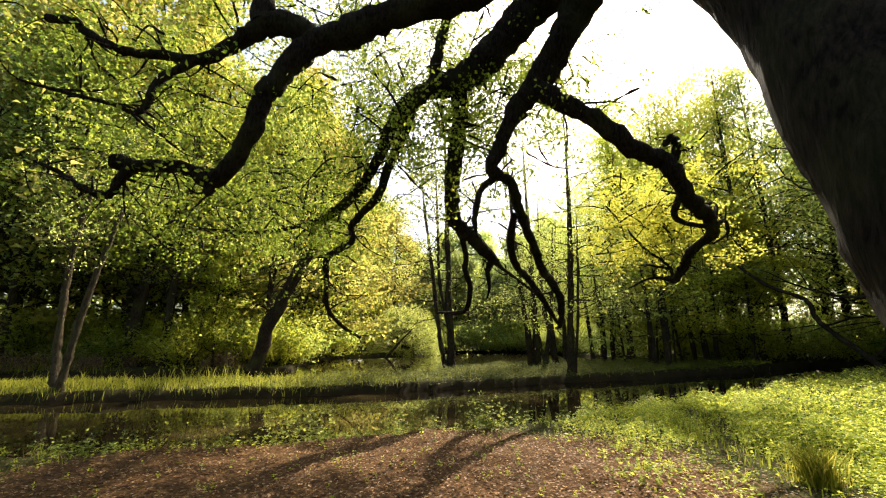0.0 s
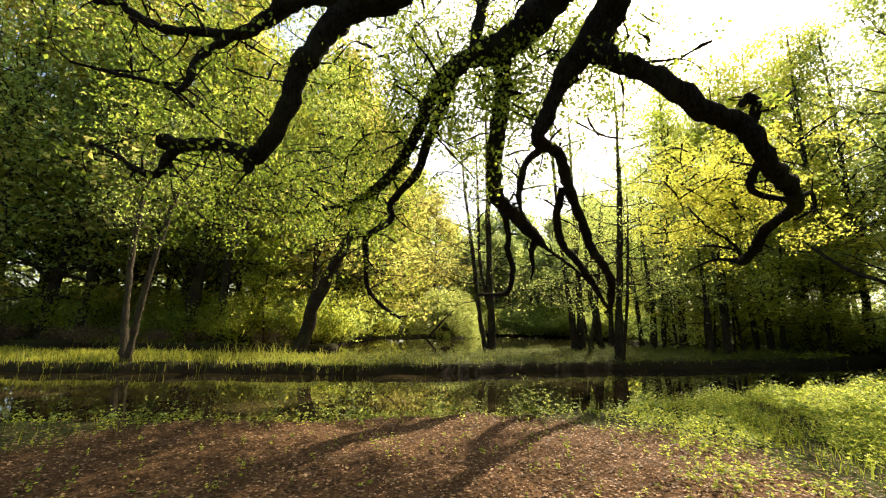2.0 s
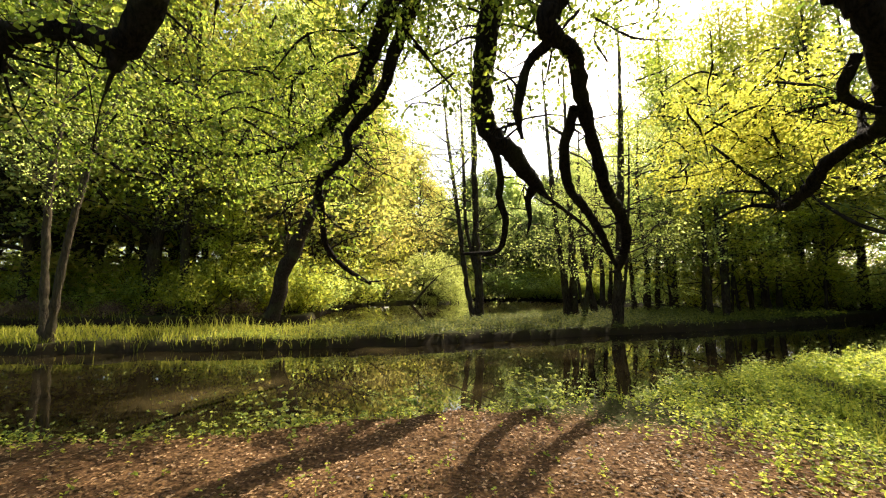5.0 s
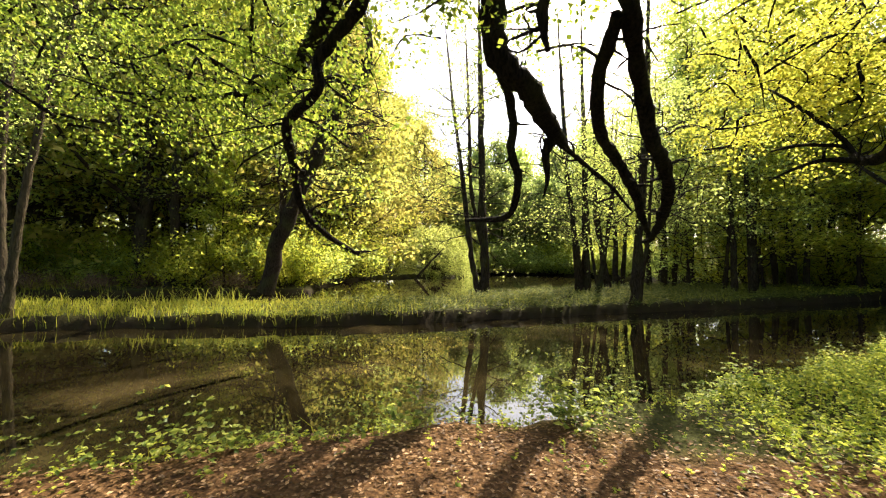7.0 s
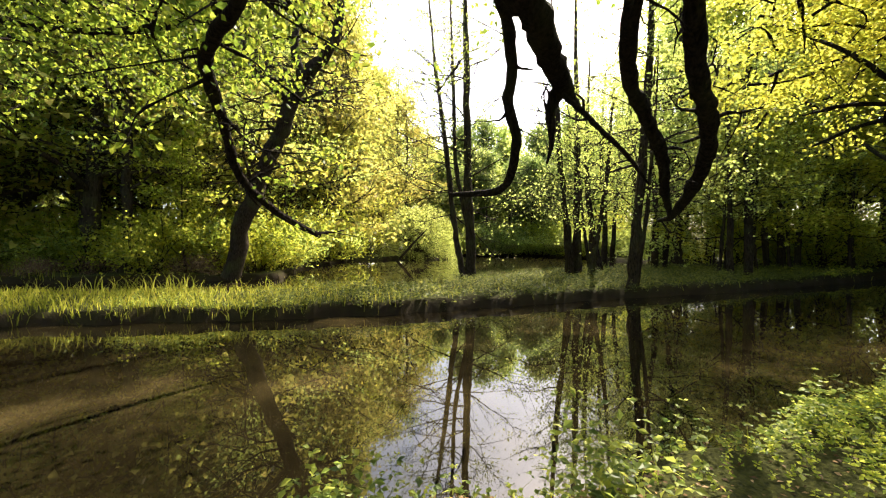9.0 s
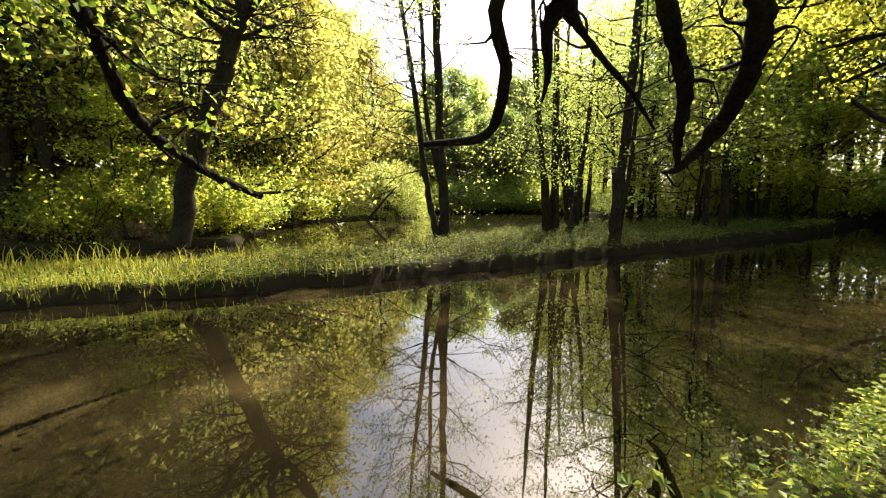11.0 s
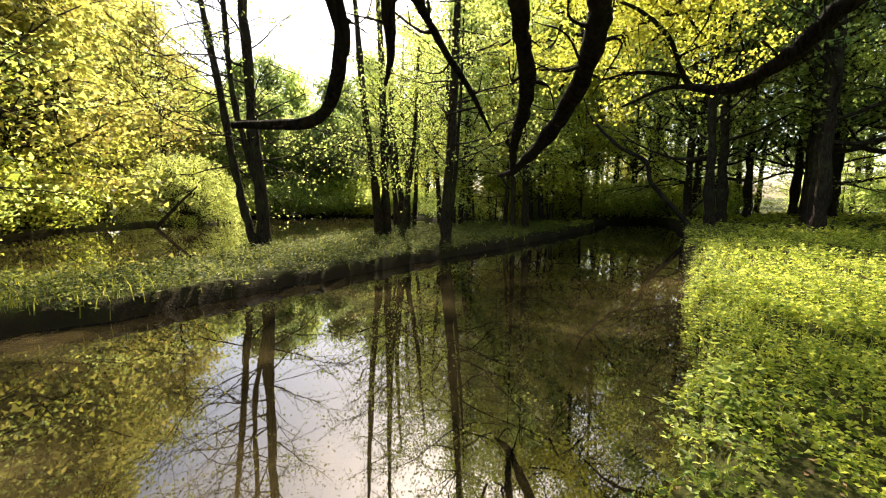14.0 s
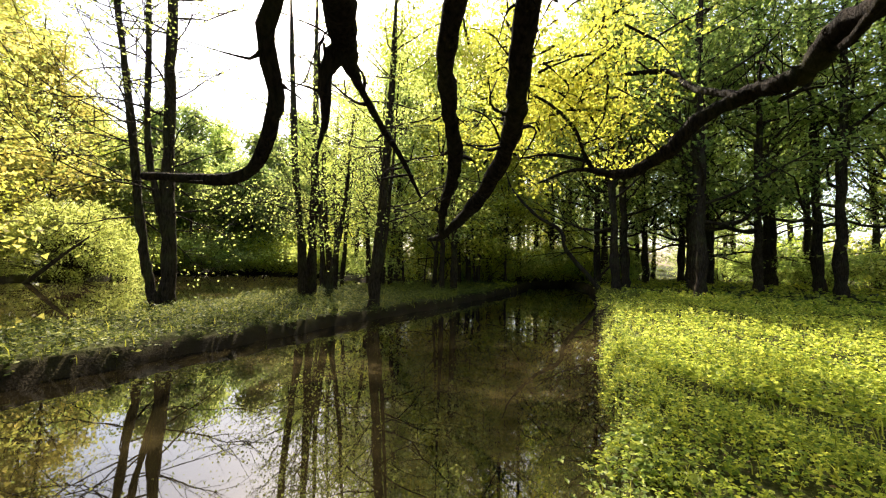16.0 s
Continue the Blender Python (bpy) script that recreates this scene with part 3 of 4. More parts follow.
ALDER_LABEL = "slender dark alder stems with thin level twigs, sparse leaves"
a1 = alder([[(0, 0, -0.4, 0.42), (-0.05, 0, 0.3, 0.30), (-0.13, 0, 2.3, 0.26), (-0.2, 0, 4.8, 0.225), (-0.26, 0, 7.7, 0.20), (-0.3, 0, 10.6, 0.18), (-0.4, 0, 14, 0.1), (-0.4, 0.1, 17, 0.03)],
            [(-0.3, 0, -0.3, 0.25), (-0.55, 0.05, 0.9, 0.19), (-0.75, 0.1, 2.0, 0.17), (-1.0, 0.1, 4.1, 0.155), (-1.4, 0.1, 7.4, 0.13), (-1.75, 0.1, 10.0, 0.1), (-2.2, 0.1, 14.5, 0.03)],
            [(-0.15, -0.05, 2.2, 0.14), (-0.45, -0.1, 3.6, 0.14), (-0.8, -0.1, 5.6, 0.12), (-0.9, -0.1, 9, 0.1), (-1.1, -0.1, 14, 0.03)]], ALDER_LABEL, 7000, 34, 3.4)
a1.matrix_basis = pose(0.55, 23.7, -0.2)
a2 = alder([[(0, 0, -0.4, 0.3), (-0.3, 0, 3.2, 0.22), (-0.7, 0, 7.2, 0.18), (-1.1, 0, 14, 0.09), (-1.2, 0, 17, 0.02)],
            [(0.45, 0.2, -0.4, 0.32), (0.35, 0.2, 3.2, 0.24), (0.35, 0.2, 7.2, 0.2), (0.2, 0.2, 14, 0.1), (0.2, 0.2, 17.5, 0.02)],
            [(0.2, -2.2, -0.4, 0.2), (0.6, -2.2, 2.0, 0.14), (0.95, -2.2, 4.5, 0.12), (1.3, -2.2, 9, 0.06)],
            [(2.1, 1.5, -0.4, 0.28), (1.6, 1.4, 2.5, 0.2), (1.2, 1.3, 6, 0.16), (1.3, 1.2, 12, 0.05)],
            [(0.25, -2.1, 0.6, 0.1), (-0.1, -2.1, 3.2, 0.09), (-0.4, -2.0, 7, 0.04)]], ALDER_LABEL, 7000, 22, 2.6)
a2.matrix_basis = pose(5.9, 26.3, -0.2)
a3 = alder([[(0, 0, -0.5, 0.36), (0.12, 0, 0.4, 0.27), (0.35, 0, 3.2, 0.23), (0.6, 0, 7, 0.2), (0.8, 0, 12, 0.1), (0.8, 0, 16, 0.03)],
            [(0.4, 0.4, -0.4, 0.12), (0.9, 0.5, 3.0, 0.1), (1.2, 0.5, 7, 0.06), (1.3, 0.5, 10, 0.02)]], ALDER_LABEL, 9500, 36, 3.4)
a3.matrix_basis = pose(6.5, 20.75, -0.2)
a4 = alder([[(0, 0, -0.4, 0.3), (0.1, 0.1, 4, 0.22), (-0.2, 0.2, 9, 0.14), (0.1, 0.1, 15, 0.03)],
            [(0.8, 0.3, -0.4, 0.24), (1.0, 0.2, 4, 0.19), (1.5, 0.3, 9, 0.12), (1.6, 0.1, 14, 0.03)],
            [(-0.6, 0.7, -0.4, 0.2), (-0.8, 0.7, 4, 0.16), (-1.2, 0.7, 8, 0.1), (-1.3, 0.7, 13, 0.03)]], ALDER_LABEL, 6500, 20, 2.6, 3.5, leaf=0.13)
a4.matrix_basis = pose(12.6, 31.0, -0.2)
for x, y, turn, s in ((14.5, 25.5, 40, 0.9), (21.0, 31.5, 150, 1.0), (25.5, 33.5, 80, 1.05), (10.5, 34.0, 10, 0.95)):
    copy_thing(a4, pose(x, y, -0.2, 0, 0, turn) @ Matrix.Diagonal((s, s, s, 1)))

# the leaning bare-topped tree on the far bank
lean = tree("leaning_tree", "leaning dark tree with bare gnarled crooked upper branches", [[(0, 0, -0.4, 0.48), (1.36, -0.5, 3.4, 0.39), (2.83, -1.0, 6.0, 0.36), (3.9, -1.4, 8.0, 0.33), (4.73, -1.6, 9.3, 0.29), (6.0, -2.0, 10.4, 0.24), (6.5, -2.2, 12.4, 0.16), (6.1, -2.5, 14.5, 0.06)], [(4.5, -1.5, 8.9, 0.25), (4.2, -1.8, 10.8, 0.18), (4.8, -1.7, 13, 0.1), (4.5, -1.5, 15, 0.03)], [(3.9, -1.4, 8.0, 0.2), (2.6, -1.8, 9.2, 0.14), (1.6, -1.6, 11, 0.08), (0.4, -2.0, 12.4, 0.03)]], 5.0, 16, 3.2, 900, 0.1, M_YELLOW_LEAF, M_DARK_BARK, rise=0.05, depth=2, spread=0.4, single=True)
lean.matrix_basis = pose(-11.88, 25.0, 0.1)

# forest
FOREST = dict(fork=1, simple=True, flat=1.1, plate=0.28)
tall = [tree("forest_tree", "tall woodland tree with dark trunk and green spring leaves", [straight(19, 0.24, 0.03)], 1.6, 30, 4.8, 8200, 0.165, M_GREEN_LEAF, M_DARK_BARK, spread=0.62, **FOREST),
        tree("forest_tree", "tall woodland tree with dark trunk and yellow-green leaves", [straight(21, 0.3, 0.02)], 2.6, 28, 5.4, 8200, 0.18, M_SPRING_LEAF, M_DARK_BARK, spread=0.65, **FOREST),
        tree("forest_tree", "tall woodland tree with young yellowish leaves", [straight(20, 0.3, 0.03)], 1.5, 30, 5.4, 11000, 0.24, M_YELLOW_LEAF, M_DARK_BARK, spread=0.7, **FOREST),
        tree("forest_tree", "woodland tree with high crown of green leaves, shade put into their colour", [straight(20, 0.26, 0.05)], 3.2, 28, 4.4, 6200, 0.19, M_SHADED_LEAF, M_DARK_BARK, spread=0.6, **FOREST)]
distant = [tree("distant_tree", "distant broad green tree at the far shore", [straight(15, 0.3, 0.02)], 0.3, 26, 4.6, 6200, 0.34, m, M_DARK_BARK, spread=0.8, depth=0, simple=True, flat=1.0) for m in (M_GREEN_LEAF, M_FAR_LEAF, M_YELLOW_LEAF)]
for p in tall:
    tagged(p, group="woodland trees")
for p in distant:
    tagged(p, group="distant trees")


def bush(name, label, h, w, n, size, mat, bark, droop=0.2):
    root = tagged(new(name), label, "bush")
    tb, ends = Tubes(), []
    for k in range(11):
        a = rng.uniform(0, 2 * np.pi)
        d = np.array([math.cos(a) * w / h * 0.8, math.sin(a) * w / h * 0.8, rng.uniform(0.5, 1.1)])
        branchy(tb, (0.25 * math.cos(a), 0.25 * math.sin(a), -0.2), d / np.linalg.norm(d), h * rng.uniform(0.6, 1.0), 0.02 + 0.008 * h, 1, ends, 5, 0.1)
    tagged(part("branchwork", tb.mesh("branchwork"), bark, root), kind="stuff")
    ends = np.array(ends)
    pick = ends[rng.integers(0, len(ends), n)] + rng.normal(0, 1, (n, 3)) * 0.13 * h * np.array([1, 1, 0.7])
    pick[:, 2] = np.abs(pick[:, 2])
    part("crown", leaf_mesh("crown", [leaves(pick, size, droop=droop, wide=0.8, simple=True, flat=0.6)]), mat, root)
    return root


shrub = [bush("shrub", "leafy green shrub growing on the wooded bank", 3.0, 2.6, 3600, 0.15, M_GREEN_LEAF, M_DARK_BARK),
         bush("shrub", "bright yellow-green shrub on the bank", 3.2, 2.6, 3600, 0.15, M_SPRING_LEAF, M_DARK_BARK),
         bush("shrub", "dark brown bare tangled brushwood on the bank", 1.9, 2.4, 2200, 0.12, M_TWIG, M_DARK_BARK)]
for p in shrub:
    tagged(p, group="bank shrubs")
willow = tagged(new("willow_bush"), "rounded pale green willow hanging over the pond", "bush")
tb, fronds = Tubes(), []
for k in range(260):
    a, e = rng.uniform(0, 2 * np.pi), math.asin(rng.uniform(0.02, 1.0))
    r = rng.uniform(0.72, 1.05)
    top = np.array([4.6 * r * math.cos(a) * math.cos(e), 4.2 * r * math.sin(a) * math.cos(e), 0.4 + 6.6 * r * math.sin(e)])
    mid = top * np.array([0.45, 0.45, 0.75]) + rng.normal(0, 0.25, 3)
    hang = top + np.array([0.5 * math.cos(a), 0.5 * math.sin(a), -rng.uniform(0.5, 1.3)])
    hang[2] = max(hang[2], 0.05)
    line = smooth_line([(0.3 * math.cos(a), 0.3 * math.sin(a), -0.3, 0.05), (*mid, 0.035), (*top, 0.018), (*hang, 0.006)], 4, 0.1)
    tb.add(line[:, :3], line[:, 3], 4)
    fronds.extend(line[-8:, :3])
tagged(part("branchwork", tb.mesh("branchwork"), M_DARK_BARK, willow), kind="stuff")
part("crown", leaf_mesh("crown", [leaves(np.repeat(fronds, 15, axis=0) + rng.normal(0, 0.2, (15 * len(fronds), 3)), 0.17, droop=0.7, wide=0.6, simple=True)]), M_WILLOW_LEAF, willow)
willow.matrix_basis = pose(-5.2, 53.5, -0.4)
q = smooth_line([(-3.6, 47.2, 3.0, 0.06), (-5.0, 47.6, 1.6, 0.12), (-6.0, 47.8, 0.5, 0.15), (-7.2, 48.2, -0.8, 0.16)], 5)
tb = Tubes()
tb.add(q[:, :3], q[:, 3], 8, 0.05)
tagged(part("fallen_trunk", tb.mesh("fallen_trunk"), M_DARK_BARK), "dark dead stem leaning out of the pond", "dead wood")

r2 = random.Random(4)


def wood(xs, ys, n, kinds, lo=0.8, hi=1.15, gap=2.2):
    tries = 0
    done = 0
    while done < n and tries < n * 40:
        tries += 1
        x, y = r2.uniform(*xs), r2.uniform(*ys)
        d = float(land(np.array([x]), np.array([y]))[1][0])
        if d > -0.8 or any(math.hypot(x - a, y - b) < gap for a, b in PLACED):
            continue
        PLACED.append((x, y))
        plant(r2.choice(kinds), x, y, r2.uniform(0, 360), r2.uniform(lo, hi), r2.uniform(0.9, 1.15))
        done += 1


A, B, C, D = tall
FA, FB, FC = distant
for x, y, kind, size in ((-27.6, 24.5, A, 1.2), (-31.0, 25.0, C, 1.3), (-35.0, 24.0, A, 1.3), (-40.0, 25.5, C, 1.3), (-30.0, 30.0, C, 1.35), (-44.0, 24.0, A, 1.35)):
    PLACED.append((x, y))
    plant(kind, x, y, r2.uniform(0, 360), size)
wood((-34, -13), (26, 40), 20, [A, A, A, B], 0.8, 1.15, 2.6)
wood((-56, -28), (21, 36), 12, [A, A, B], 0.9, 1.15, 3.4)
wood((-75, -40), (20, 50), 9, [FA, FB], 1.1, 1.4, 3.0)
wood((-40, -22), (38, 52), 8, [A, C, B])
wood((-36, -18), (26, 34), 6, [C, A, B], 1.1, 1.3, 2.0)
wood((-22, -13.5), (42, 54), 4, [C], 0.9, 1.1, 1.8)
wood((-26, -13.5), (36, 58), 13, [C, C, C, B], 1.0, 1.25, 2.0)
wood((-26, -8), (60, 74), 9, [C, C, B], 0.85, 1.1)
wood((-34, 36), (82, 100), 26, [FA, FB, FB], 1.0, 1.25, 3.4)
wood((-6, 32), (67, 82), 24, [FA, FB, FB, FB], 0.65, 0.85, 2.4)
wood((18, 34), (38, 58), 12, [B, A, D], 0.8, 1.1)
wood((26, 52), (30, 50), 15, [A, B, B, D])
wood((34, 54), (6, 30), 13, [D, D, A], 0.85, 1.1, 2.6)
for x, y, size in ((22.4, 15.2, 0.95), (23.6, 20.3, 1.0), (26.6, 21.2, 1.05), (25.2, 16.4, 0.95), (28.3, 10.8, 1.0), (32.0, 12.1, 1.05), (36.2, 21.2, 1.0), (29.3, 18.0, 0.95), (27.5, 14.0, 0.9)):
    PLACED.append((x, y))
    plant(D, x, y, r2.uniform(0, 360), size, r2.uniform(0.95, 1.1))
U1, U2 = [tree("young_tree", "young woodland tree leafy down to the ground", [straight(9, 0.09, 0.06)], 0.8, 22, 2.4, 4600, 0.15, m, M_DARK_BARK, spread=0.36, simple=True, flat=1.8, plate=0.3) for m in (M_SPRING_LEAF, M_GREEN_LEAF)]
for p in (U1, U2):
    tagged(p, group="young trees")
wood((12, 30), (27, 40), 15, [U1, U1, U2], 0.8, 1.3, 1.6)
wood((16, 30), (37, 46), 6, [B, B, A], 0.9, 1.1, 2.4)
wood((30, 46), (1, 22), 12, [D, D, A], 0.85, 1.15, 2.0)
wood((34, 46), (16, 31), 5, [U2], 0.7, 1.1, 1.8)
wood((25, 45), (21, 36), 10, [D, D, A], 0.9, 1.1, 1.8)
wood((-34, -15), (26, 31), 5, [U2, U1], 0.6, 0.9, 3.0)
# unseen trees beside and behind the walk, added for shading
wood((24, 46), (-12, 3), 7, [D, FA])
wood((-50, -18), (-16, 0), 6, [FA, FB])
wood((-12, 16), (-34, -14), 5, [FA, D])
# the wood closes all round
for k in range(38):
    a = k / 38 * 2 * math.pi
    r = r2.uniform(72, 92)
    plant(r2.choice([FA, FA, FB, FC]), r * math.cos(a), 22 + r * math.sin(a), r2.uniform(0, 360), r2.uniform(1.0, 1.35))
SH = []


def shrubs(xs, ys, n, kinds, lo=0.7, hi=1.2):
    done, tries = 0, 0
    while done < n and tries < 60 * n:
        tries += 1
        x, y = r2.uniform(*xs), r2.uniform(*ys)
        d = float(land(np.array([x]), np.array([y]))[1][0])
        if not -7 < d < -0.5 or any(math.hypot(x - a, y - b) < 1.3 for a, b in SH):
            continue
        SH.append((x, y))
        plant(r2.choice(kinds), x, y, r2.uniform(0, 360), r2.uniform(lo, hi))
        done += 1


S, Y, T = shrub
shrubs((-38, -10.5), (21.5, 26.5), 20, [T], 0.7, 1.0)
shrubs((-36, -13), (25.5, 31), 12, [S, S, Y], 0.8, 1.15)
shrubs((-40, -13), (25.5, 34), 18, [S, S, Y], 0.8, 1.3)
shrubs((-14, -10), (26, 36), 9, [S, Y, Y], 0.6, 0.95)
shrubs((-22, -12.5), (34, 56), 10, [Y, Y, S], 1.0, 1.6)
shrubs((-4, 22), (58, 72), 34, [S, S, Y], 0.9, 1.5)
shrubs((-2, 22), (58, 76), 26, [S, S, Y], 1.3, 2.0)
shrubs((26, 44), (27, 40), 14, [S, Y, S], 1.0, 1.7)
shrubs((17, 34), (32, 52), 12, [S, Y], 0.7, 1.2)
shrubs((33, 45), (25, 40), 8, [S, Y], 0.8, 1.3)
for k in range(16):
    x, y = r2.uniform(40, 58), r2.uniform(2, 34)
    plant(r2.choice([S, S, Y]), x, y, r2.uniform(0, 360), r2.uniform(0.8, 1.5))

# ---- ground growth ----


def herb_field(n, where, height, leaf, dense):
    """Leafy herb stems scattered where the plan allows it."""
    g = []
    x, y = where(n)
    z, d = land(x, y)
    ok = (d < np.where(y > 11.5 + 0.3 * x, -0.1, -0.02)) & (rng.random(len(x)) < dense(x, y, d))
    x, y, z = x[ok], y[ok], z[ok]
    h = height * rng.uniform(0.4, 1.25, len(x)) * (0.35 + 1.1 * patchy(x, y, 2.1, 5.0))
    lx, ly = rng.normal(0, 0.18, len(x)), rng.normal(0, 0.18, len(x))
    for s in (0.35, 0.7, 1.0):
        base = np.stack([x + lx * h * s, y + ly * h * s, z + h * s], -1)
        for k in range(3):
            a = rng.uniform(0, 2 * np.pi, len(x))
            aim = np.stack([np.cos(a), np.sin(a), np.full(len(x), 0.15)], -1) * 1.7
            g.append(leaves(base, leaf * (1.15 - 0.4 * s), aim=aim, droop=0.1, wide=0.62, flat=1.5))
    return g


def box(x0, x1, y0, y1):
    return lambda n: (rng.uniform(x0, x1, n), rng.uniform(y0, y1, n))


def patchy(x, y, f=1.3, seed=0.5):
    return np.clip(0.55 + 0.8 * waves(x, y, f, seed) + 0.3 * waves(x, y, 3.1 * f, seed + 2), 0, 1)


def near_dense(x, y, d):
    edge = np.exp(-((d + 0.35) / 0.45) ** 2)
    return np.clip(edge * 0.9 + cover(x, y) * patchy(x, y) * 0.8 + 0.12, 0, 1)


def edge_rank(x, y, d):
    return np.exp(-((d + 0.3) / 0.4) ** 2) * np.clip(0.35 + 0.65 * patchy(x, y, 1.9, 2.2), 0, 1)


herbs = leaf_mesh("herbs", herb_field(16000, box(-9, 11, 1.5, 16), 0.12, 0.038, near_dense) + herb_field(27000, box(1.2, 9.5, 3.5, 13.5), 0.2, 0.046, lambda x, y, d: np.clip((x - 1.8) / 3.2, 0, 1) * np.clip(1.5 * patchy(x, y, 1.1, 0.5) - 0.1, 0.04, 1)) + herb_field(11000, box(6, 22, 4, 20), 0.24, 0.09, lambda x, y, d: np.clip(patchy(x, y) + 0.3, 0, 1)))
tagged(part("bank_herbs", herbs, M_HERB), "low nettles and leafy herbs along the bank", "plants", kind="stuff")
herbs = leaf_mesh("herbs", herb_field(27000, box(-9, 12, 4, 16), 0.32, 0.052, edge_rank))
tagged(part("bank_nettles", herbs, M_NETTLE), "fresh green nettles in a band along the water", "plants", kind="stuff")
herbs = leaf_mesh("herbs", herb_field(4500, box(18, 44, 2, 30), 0.24, 0.2, lambda x, y, d: patchy(x, y)))
tagged(part("bank_herbs", herbs, M_HERB), "green undergrowth on the woodland floor", "plants", kind="stuff")
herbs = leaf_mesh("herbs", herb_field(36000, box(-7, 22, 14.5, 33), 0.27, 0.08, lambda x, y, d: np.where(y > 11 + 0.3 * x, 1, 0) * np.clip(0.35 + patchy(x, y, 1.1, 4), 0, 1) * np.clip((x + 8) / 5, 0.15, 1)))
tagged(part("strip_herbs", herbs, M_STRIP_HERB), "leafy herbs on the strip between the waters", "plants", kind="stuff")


def grass(n, where, height, width, dense):
    x, y = where(n)
    z, d = land(x, y)
    ok = (d < np.where(y > 11.5 + 0.3 * x, -0.06, 0.05)) & (rng.random(len(x)) < dense(x, y, d))
    x, y, z = x[ok], y[ok], z[ok]
    n = len(x)
    h = height * rng.uniform(0.45, 1.3, n)
    a = rng.uniform(0, 2 * np.pi, n)
    b = rng.uniform(0, 2 * np.pi, n)
    bend = h * rng.uniform(0.15, 0.7, n)
    base = np.stack([x, y, z - 0.02], -1)
    side = np.stack([np.cos(a), np.sin(a), 0 * a], -1) * width
    mid = base + np.stack([np.cos(b) * bend * 0.3, np.sin(b) * bend * 0.3, h * 0.6], -1)
    tip = base + np.stack([np.cos(b) * bend, np.sin(b) * bend, h], -1)
    v = np.stack([base - side, base + side, mid + side * 0.8, tip, mid - side * 0.8], 1).reshape(-1, 3)
    k = np.arange(n)[:, None] * 5
    return v, np.concatenate([np.hstack([k, k + 1, k + 2]), np.hstack([k, k + 2, k + 4]), np.hstack([k + 4, k + 2, k + 3])])


strip = leaf_mesh("grass", [grass(30000, box(-26, -1, 10, 23), 0.24, 0.012, lambda x, y, d: np.where(y > 10.2, 1.0, 0) * np.clip(0.5 + patchy(x, y, 0.8, 1), 0, 1) * np.clip(-x / 4 - 0.4, 0.04, 1)),
                            grass(9000, box(-26, 0, 18, 24), 0.6, 0.014, lambda x, y, d: np.exp(-((d + 0.3) / 0.4) ** 2) * np.where(x < -9, 1, 0.06)),
                            grass(3500, box(-5, 24, 15, 34), 0.28, 0.012, lambda x, y, d: np.where(y > 13 + 0.3 * x, 1, 0) * patchy(x, y, 1, 2)),
                            grass(7000, box(-18, -2, 12, 20), 0.42, 0.01, lambda x, y, d: np.exp(-((d + 0.1) / 0.3) ** 2) * np.where(y > 12 + 0.3 * x, 1, 0))])
tagged(part("strip_grass", strip, M_GRASS), "long sunlit grass on the strip between the waters", "grass", kind="stuff")
near_grass = leaf_mesh("grass", [grass(9000, box(-9, 12, 3, 16), 0.22, 0.005, lambda x, y, d: np.where(y < 11.5 + 0.3 * x, 1, 0) * np.clip(cover(x, y) * patchy(x, y, 0.9, 3) + np.exp(-((d + 0.25) / 0.3) ** 2) * 0.6, 0, 1)),
                                 grass(26000, box(4, 24, 2, 20), 0.2, 0.008, lambda x, y, d: np.where(y < 11.5 + 0.3 * x, 1, 0) * patchy(x, y, 0.5, 3))])
tagged(part("bank_grass", near_grass, M_GRASS), "thin grass among the herbs on the near bank", "grass", kind="stuff")
cx, cy = 4.4, 5.0
tuft = leaf_mesh("tuft", [grass(420, lambda n: (rng.normal(cx, 0.1, n), rng.normal(cy, 0.1, n)), 0.42, 0.006, lambda x, y, d: np.ones(len(x)))])
tagged(part("grass_tuft", tuft, M_GRASS), "dark green tuft of grass on the bank", "grass")

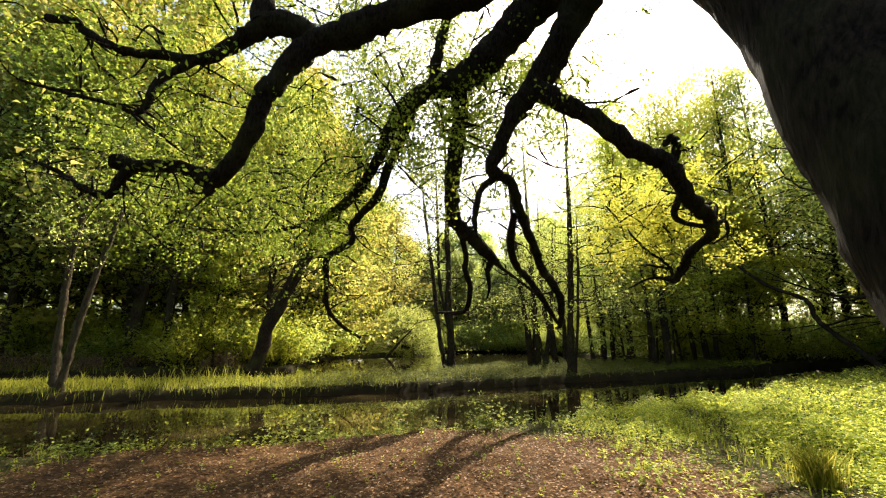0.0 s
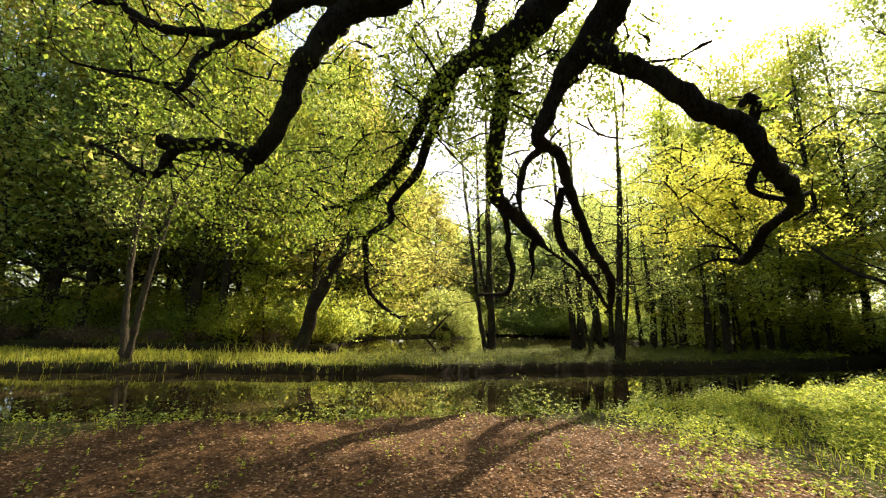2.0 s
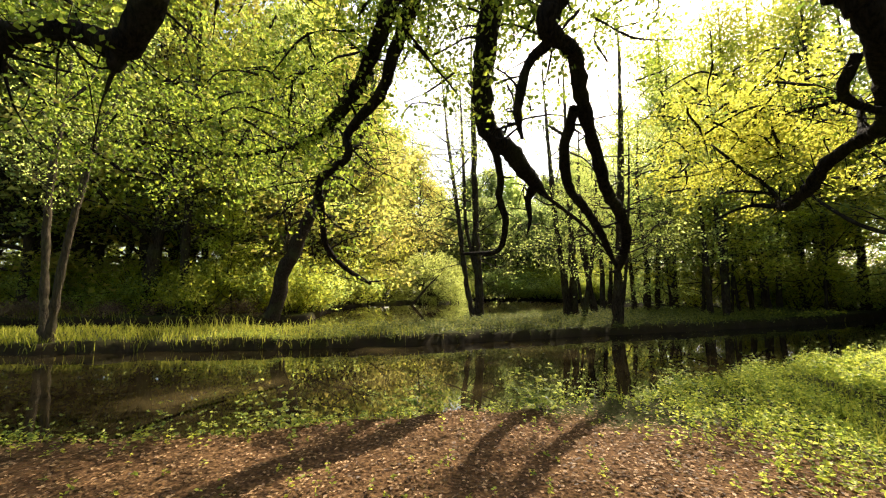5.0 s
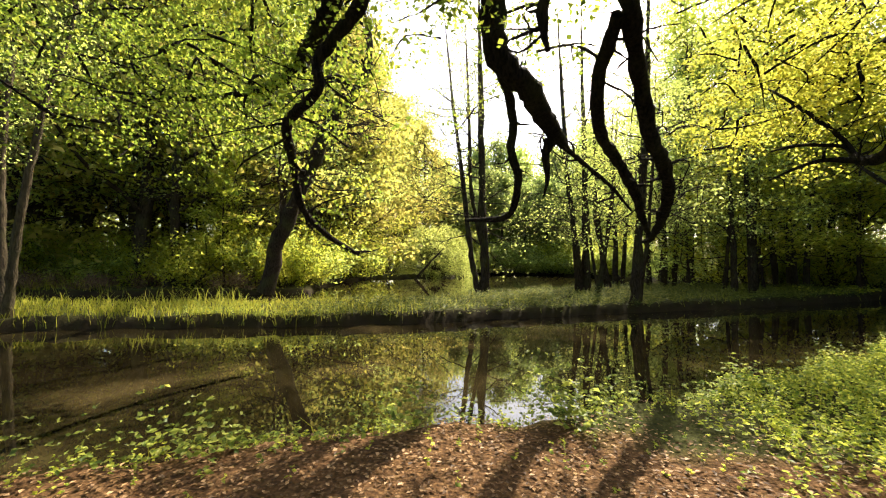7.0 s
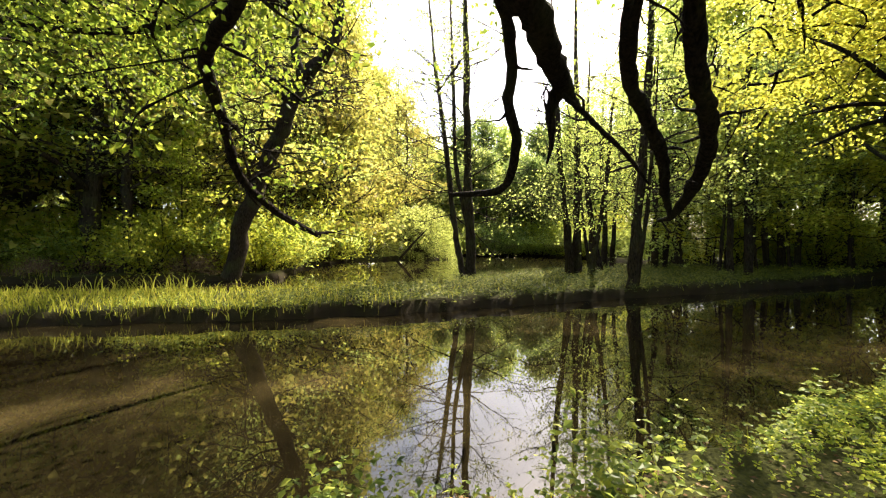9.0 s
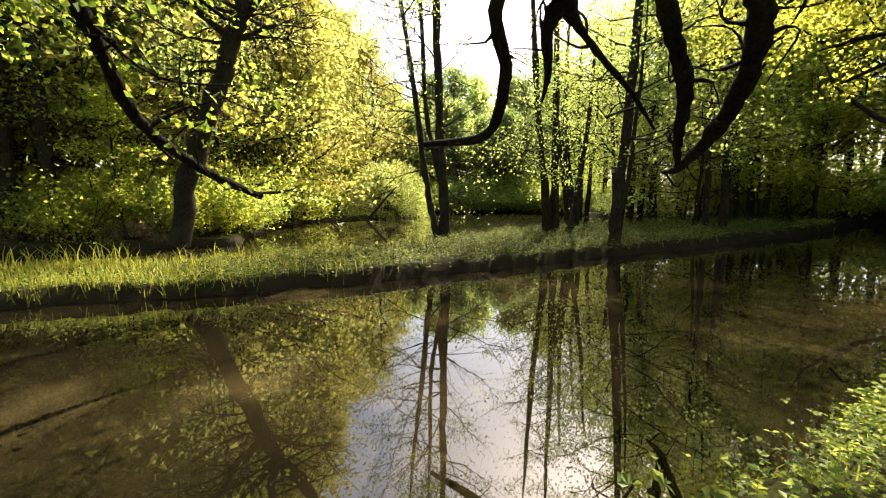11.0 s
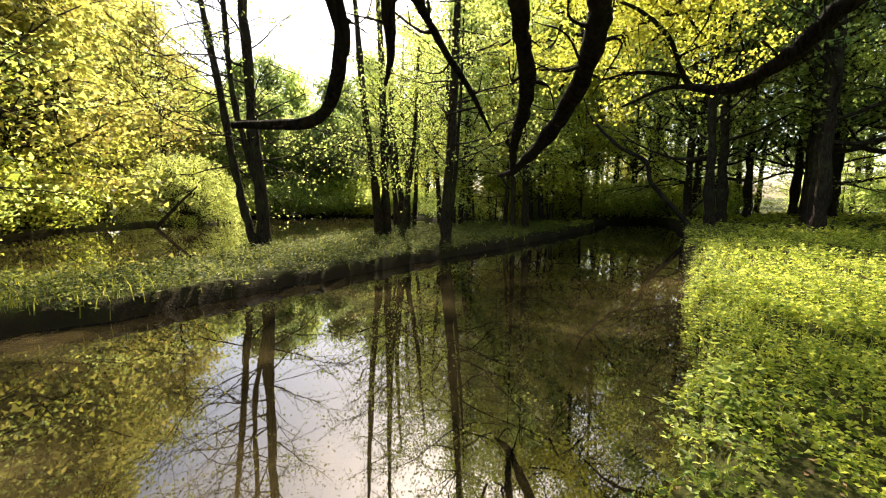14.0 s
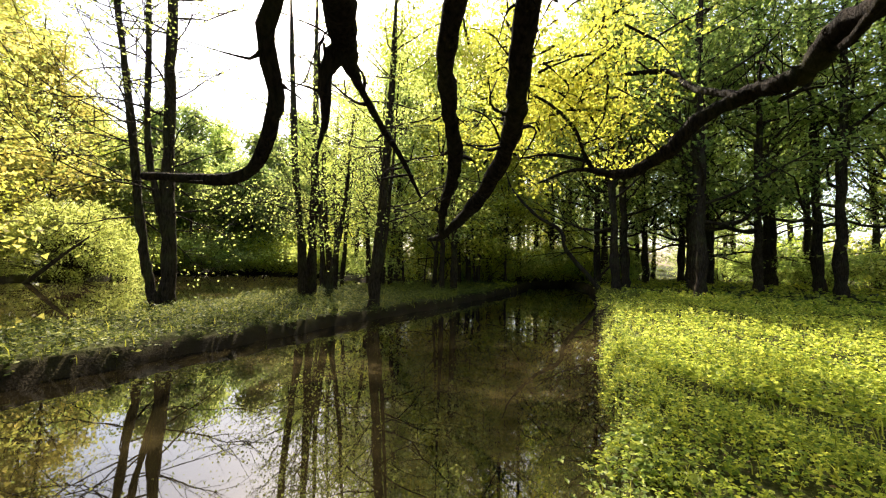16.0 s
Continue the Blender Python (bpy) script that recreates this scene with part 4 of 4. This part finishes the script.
# fallen leaves
lx, ly = rng.uniform(-8, 7, 60000), rng.uniform(0.5, 9.2, 60000)
lz, ld = land(lx, ly)
ok = (ld < -0.05) & (rng.random(len(lx)) < np.clip(1.05 - cover(lx, ly), 0.12, 1))
at = np.stack([lx, ly, lz + rng.uniform(0.005, 0.03, len(lx))], -1)[ok]
aim = np.zeros_like(at)
ang = rng.uniform(0, 2 * np.pi, len(at))
aim[:, 0], aim[:, 1] = np.cos(ang) * 3, np.sin(ang) * 3
litter = leaf_mesh("litter", [leaves(at, 0.042, aim=aim, droop=-0.05, wide=0.6, flat=5.0)])
tagged(part("leaf_litter", litter, M_LITTER), "dry brown fallen leaves covering the earth", "leaves", kind="stuff")


# clumps of nettles at the water's edge
for cx, cy, w, h, n in ((0.85, 8.05, 0.16, 0.42, 46), (-0.75, 7.95, 0.2, 0.36, 40), (-2.3, 7.35, 0.22, 0.4, 44), (3.2, 9.4, 0.25, 0.4, 50)):
    clump = leaf_mesh("nettle_clump", herb_field(n, lambda k: (rng.normal(cx, w, k), rng.normal(cy, w, k)), h, 0.07, lambda x, y, d: np.ones(len(x))))
    tagged(part("nettle_clump", clump, M_NETTLE), "bushy clump of fresh green nettles at the water", "plant", kind="stuff")

# crooked dead stem leaning over the end of the water
stem = tagged(new("dead_tree"), "thin crooked dark stem leaning over the water", "tree")
stem.location = (24.2, 21.2, 0)
for rows in ([(0, 0, -0.6, 0.2), (-0.8, 1.1, 1.1, 0.16), (-1.6, 2.1, 2.6, 0.15), (-1.9, 2.4, 4.0, 0.13), (-2.9, 3.6, 5.0, 0.11), (-3.9, 4.9, 6.8, 0.07), (-4.2, 5.4, 8.2, 0.03)], [(-0.5, 0.8, 0.5, 0.08), (0.3, -0.2, 1.8, 0.06), (0.7, -0.9, 3.0, 0.03)]):
    q = smooth_line(rows, 5, 0.1)
    tb = Tubes()
    tb.add(q[:, :3], q[:, 3], 8, 0.04)
    part("trunk", tb.mesh("trunk"), M_DARK_BARK, stem)
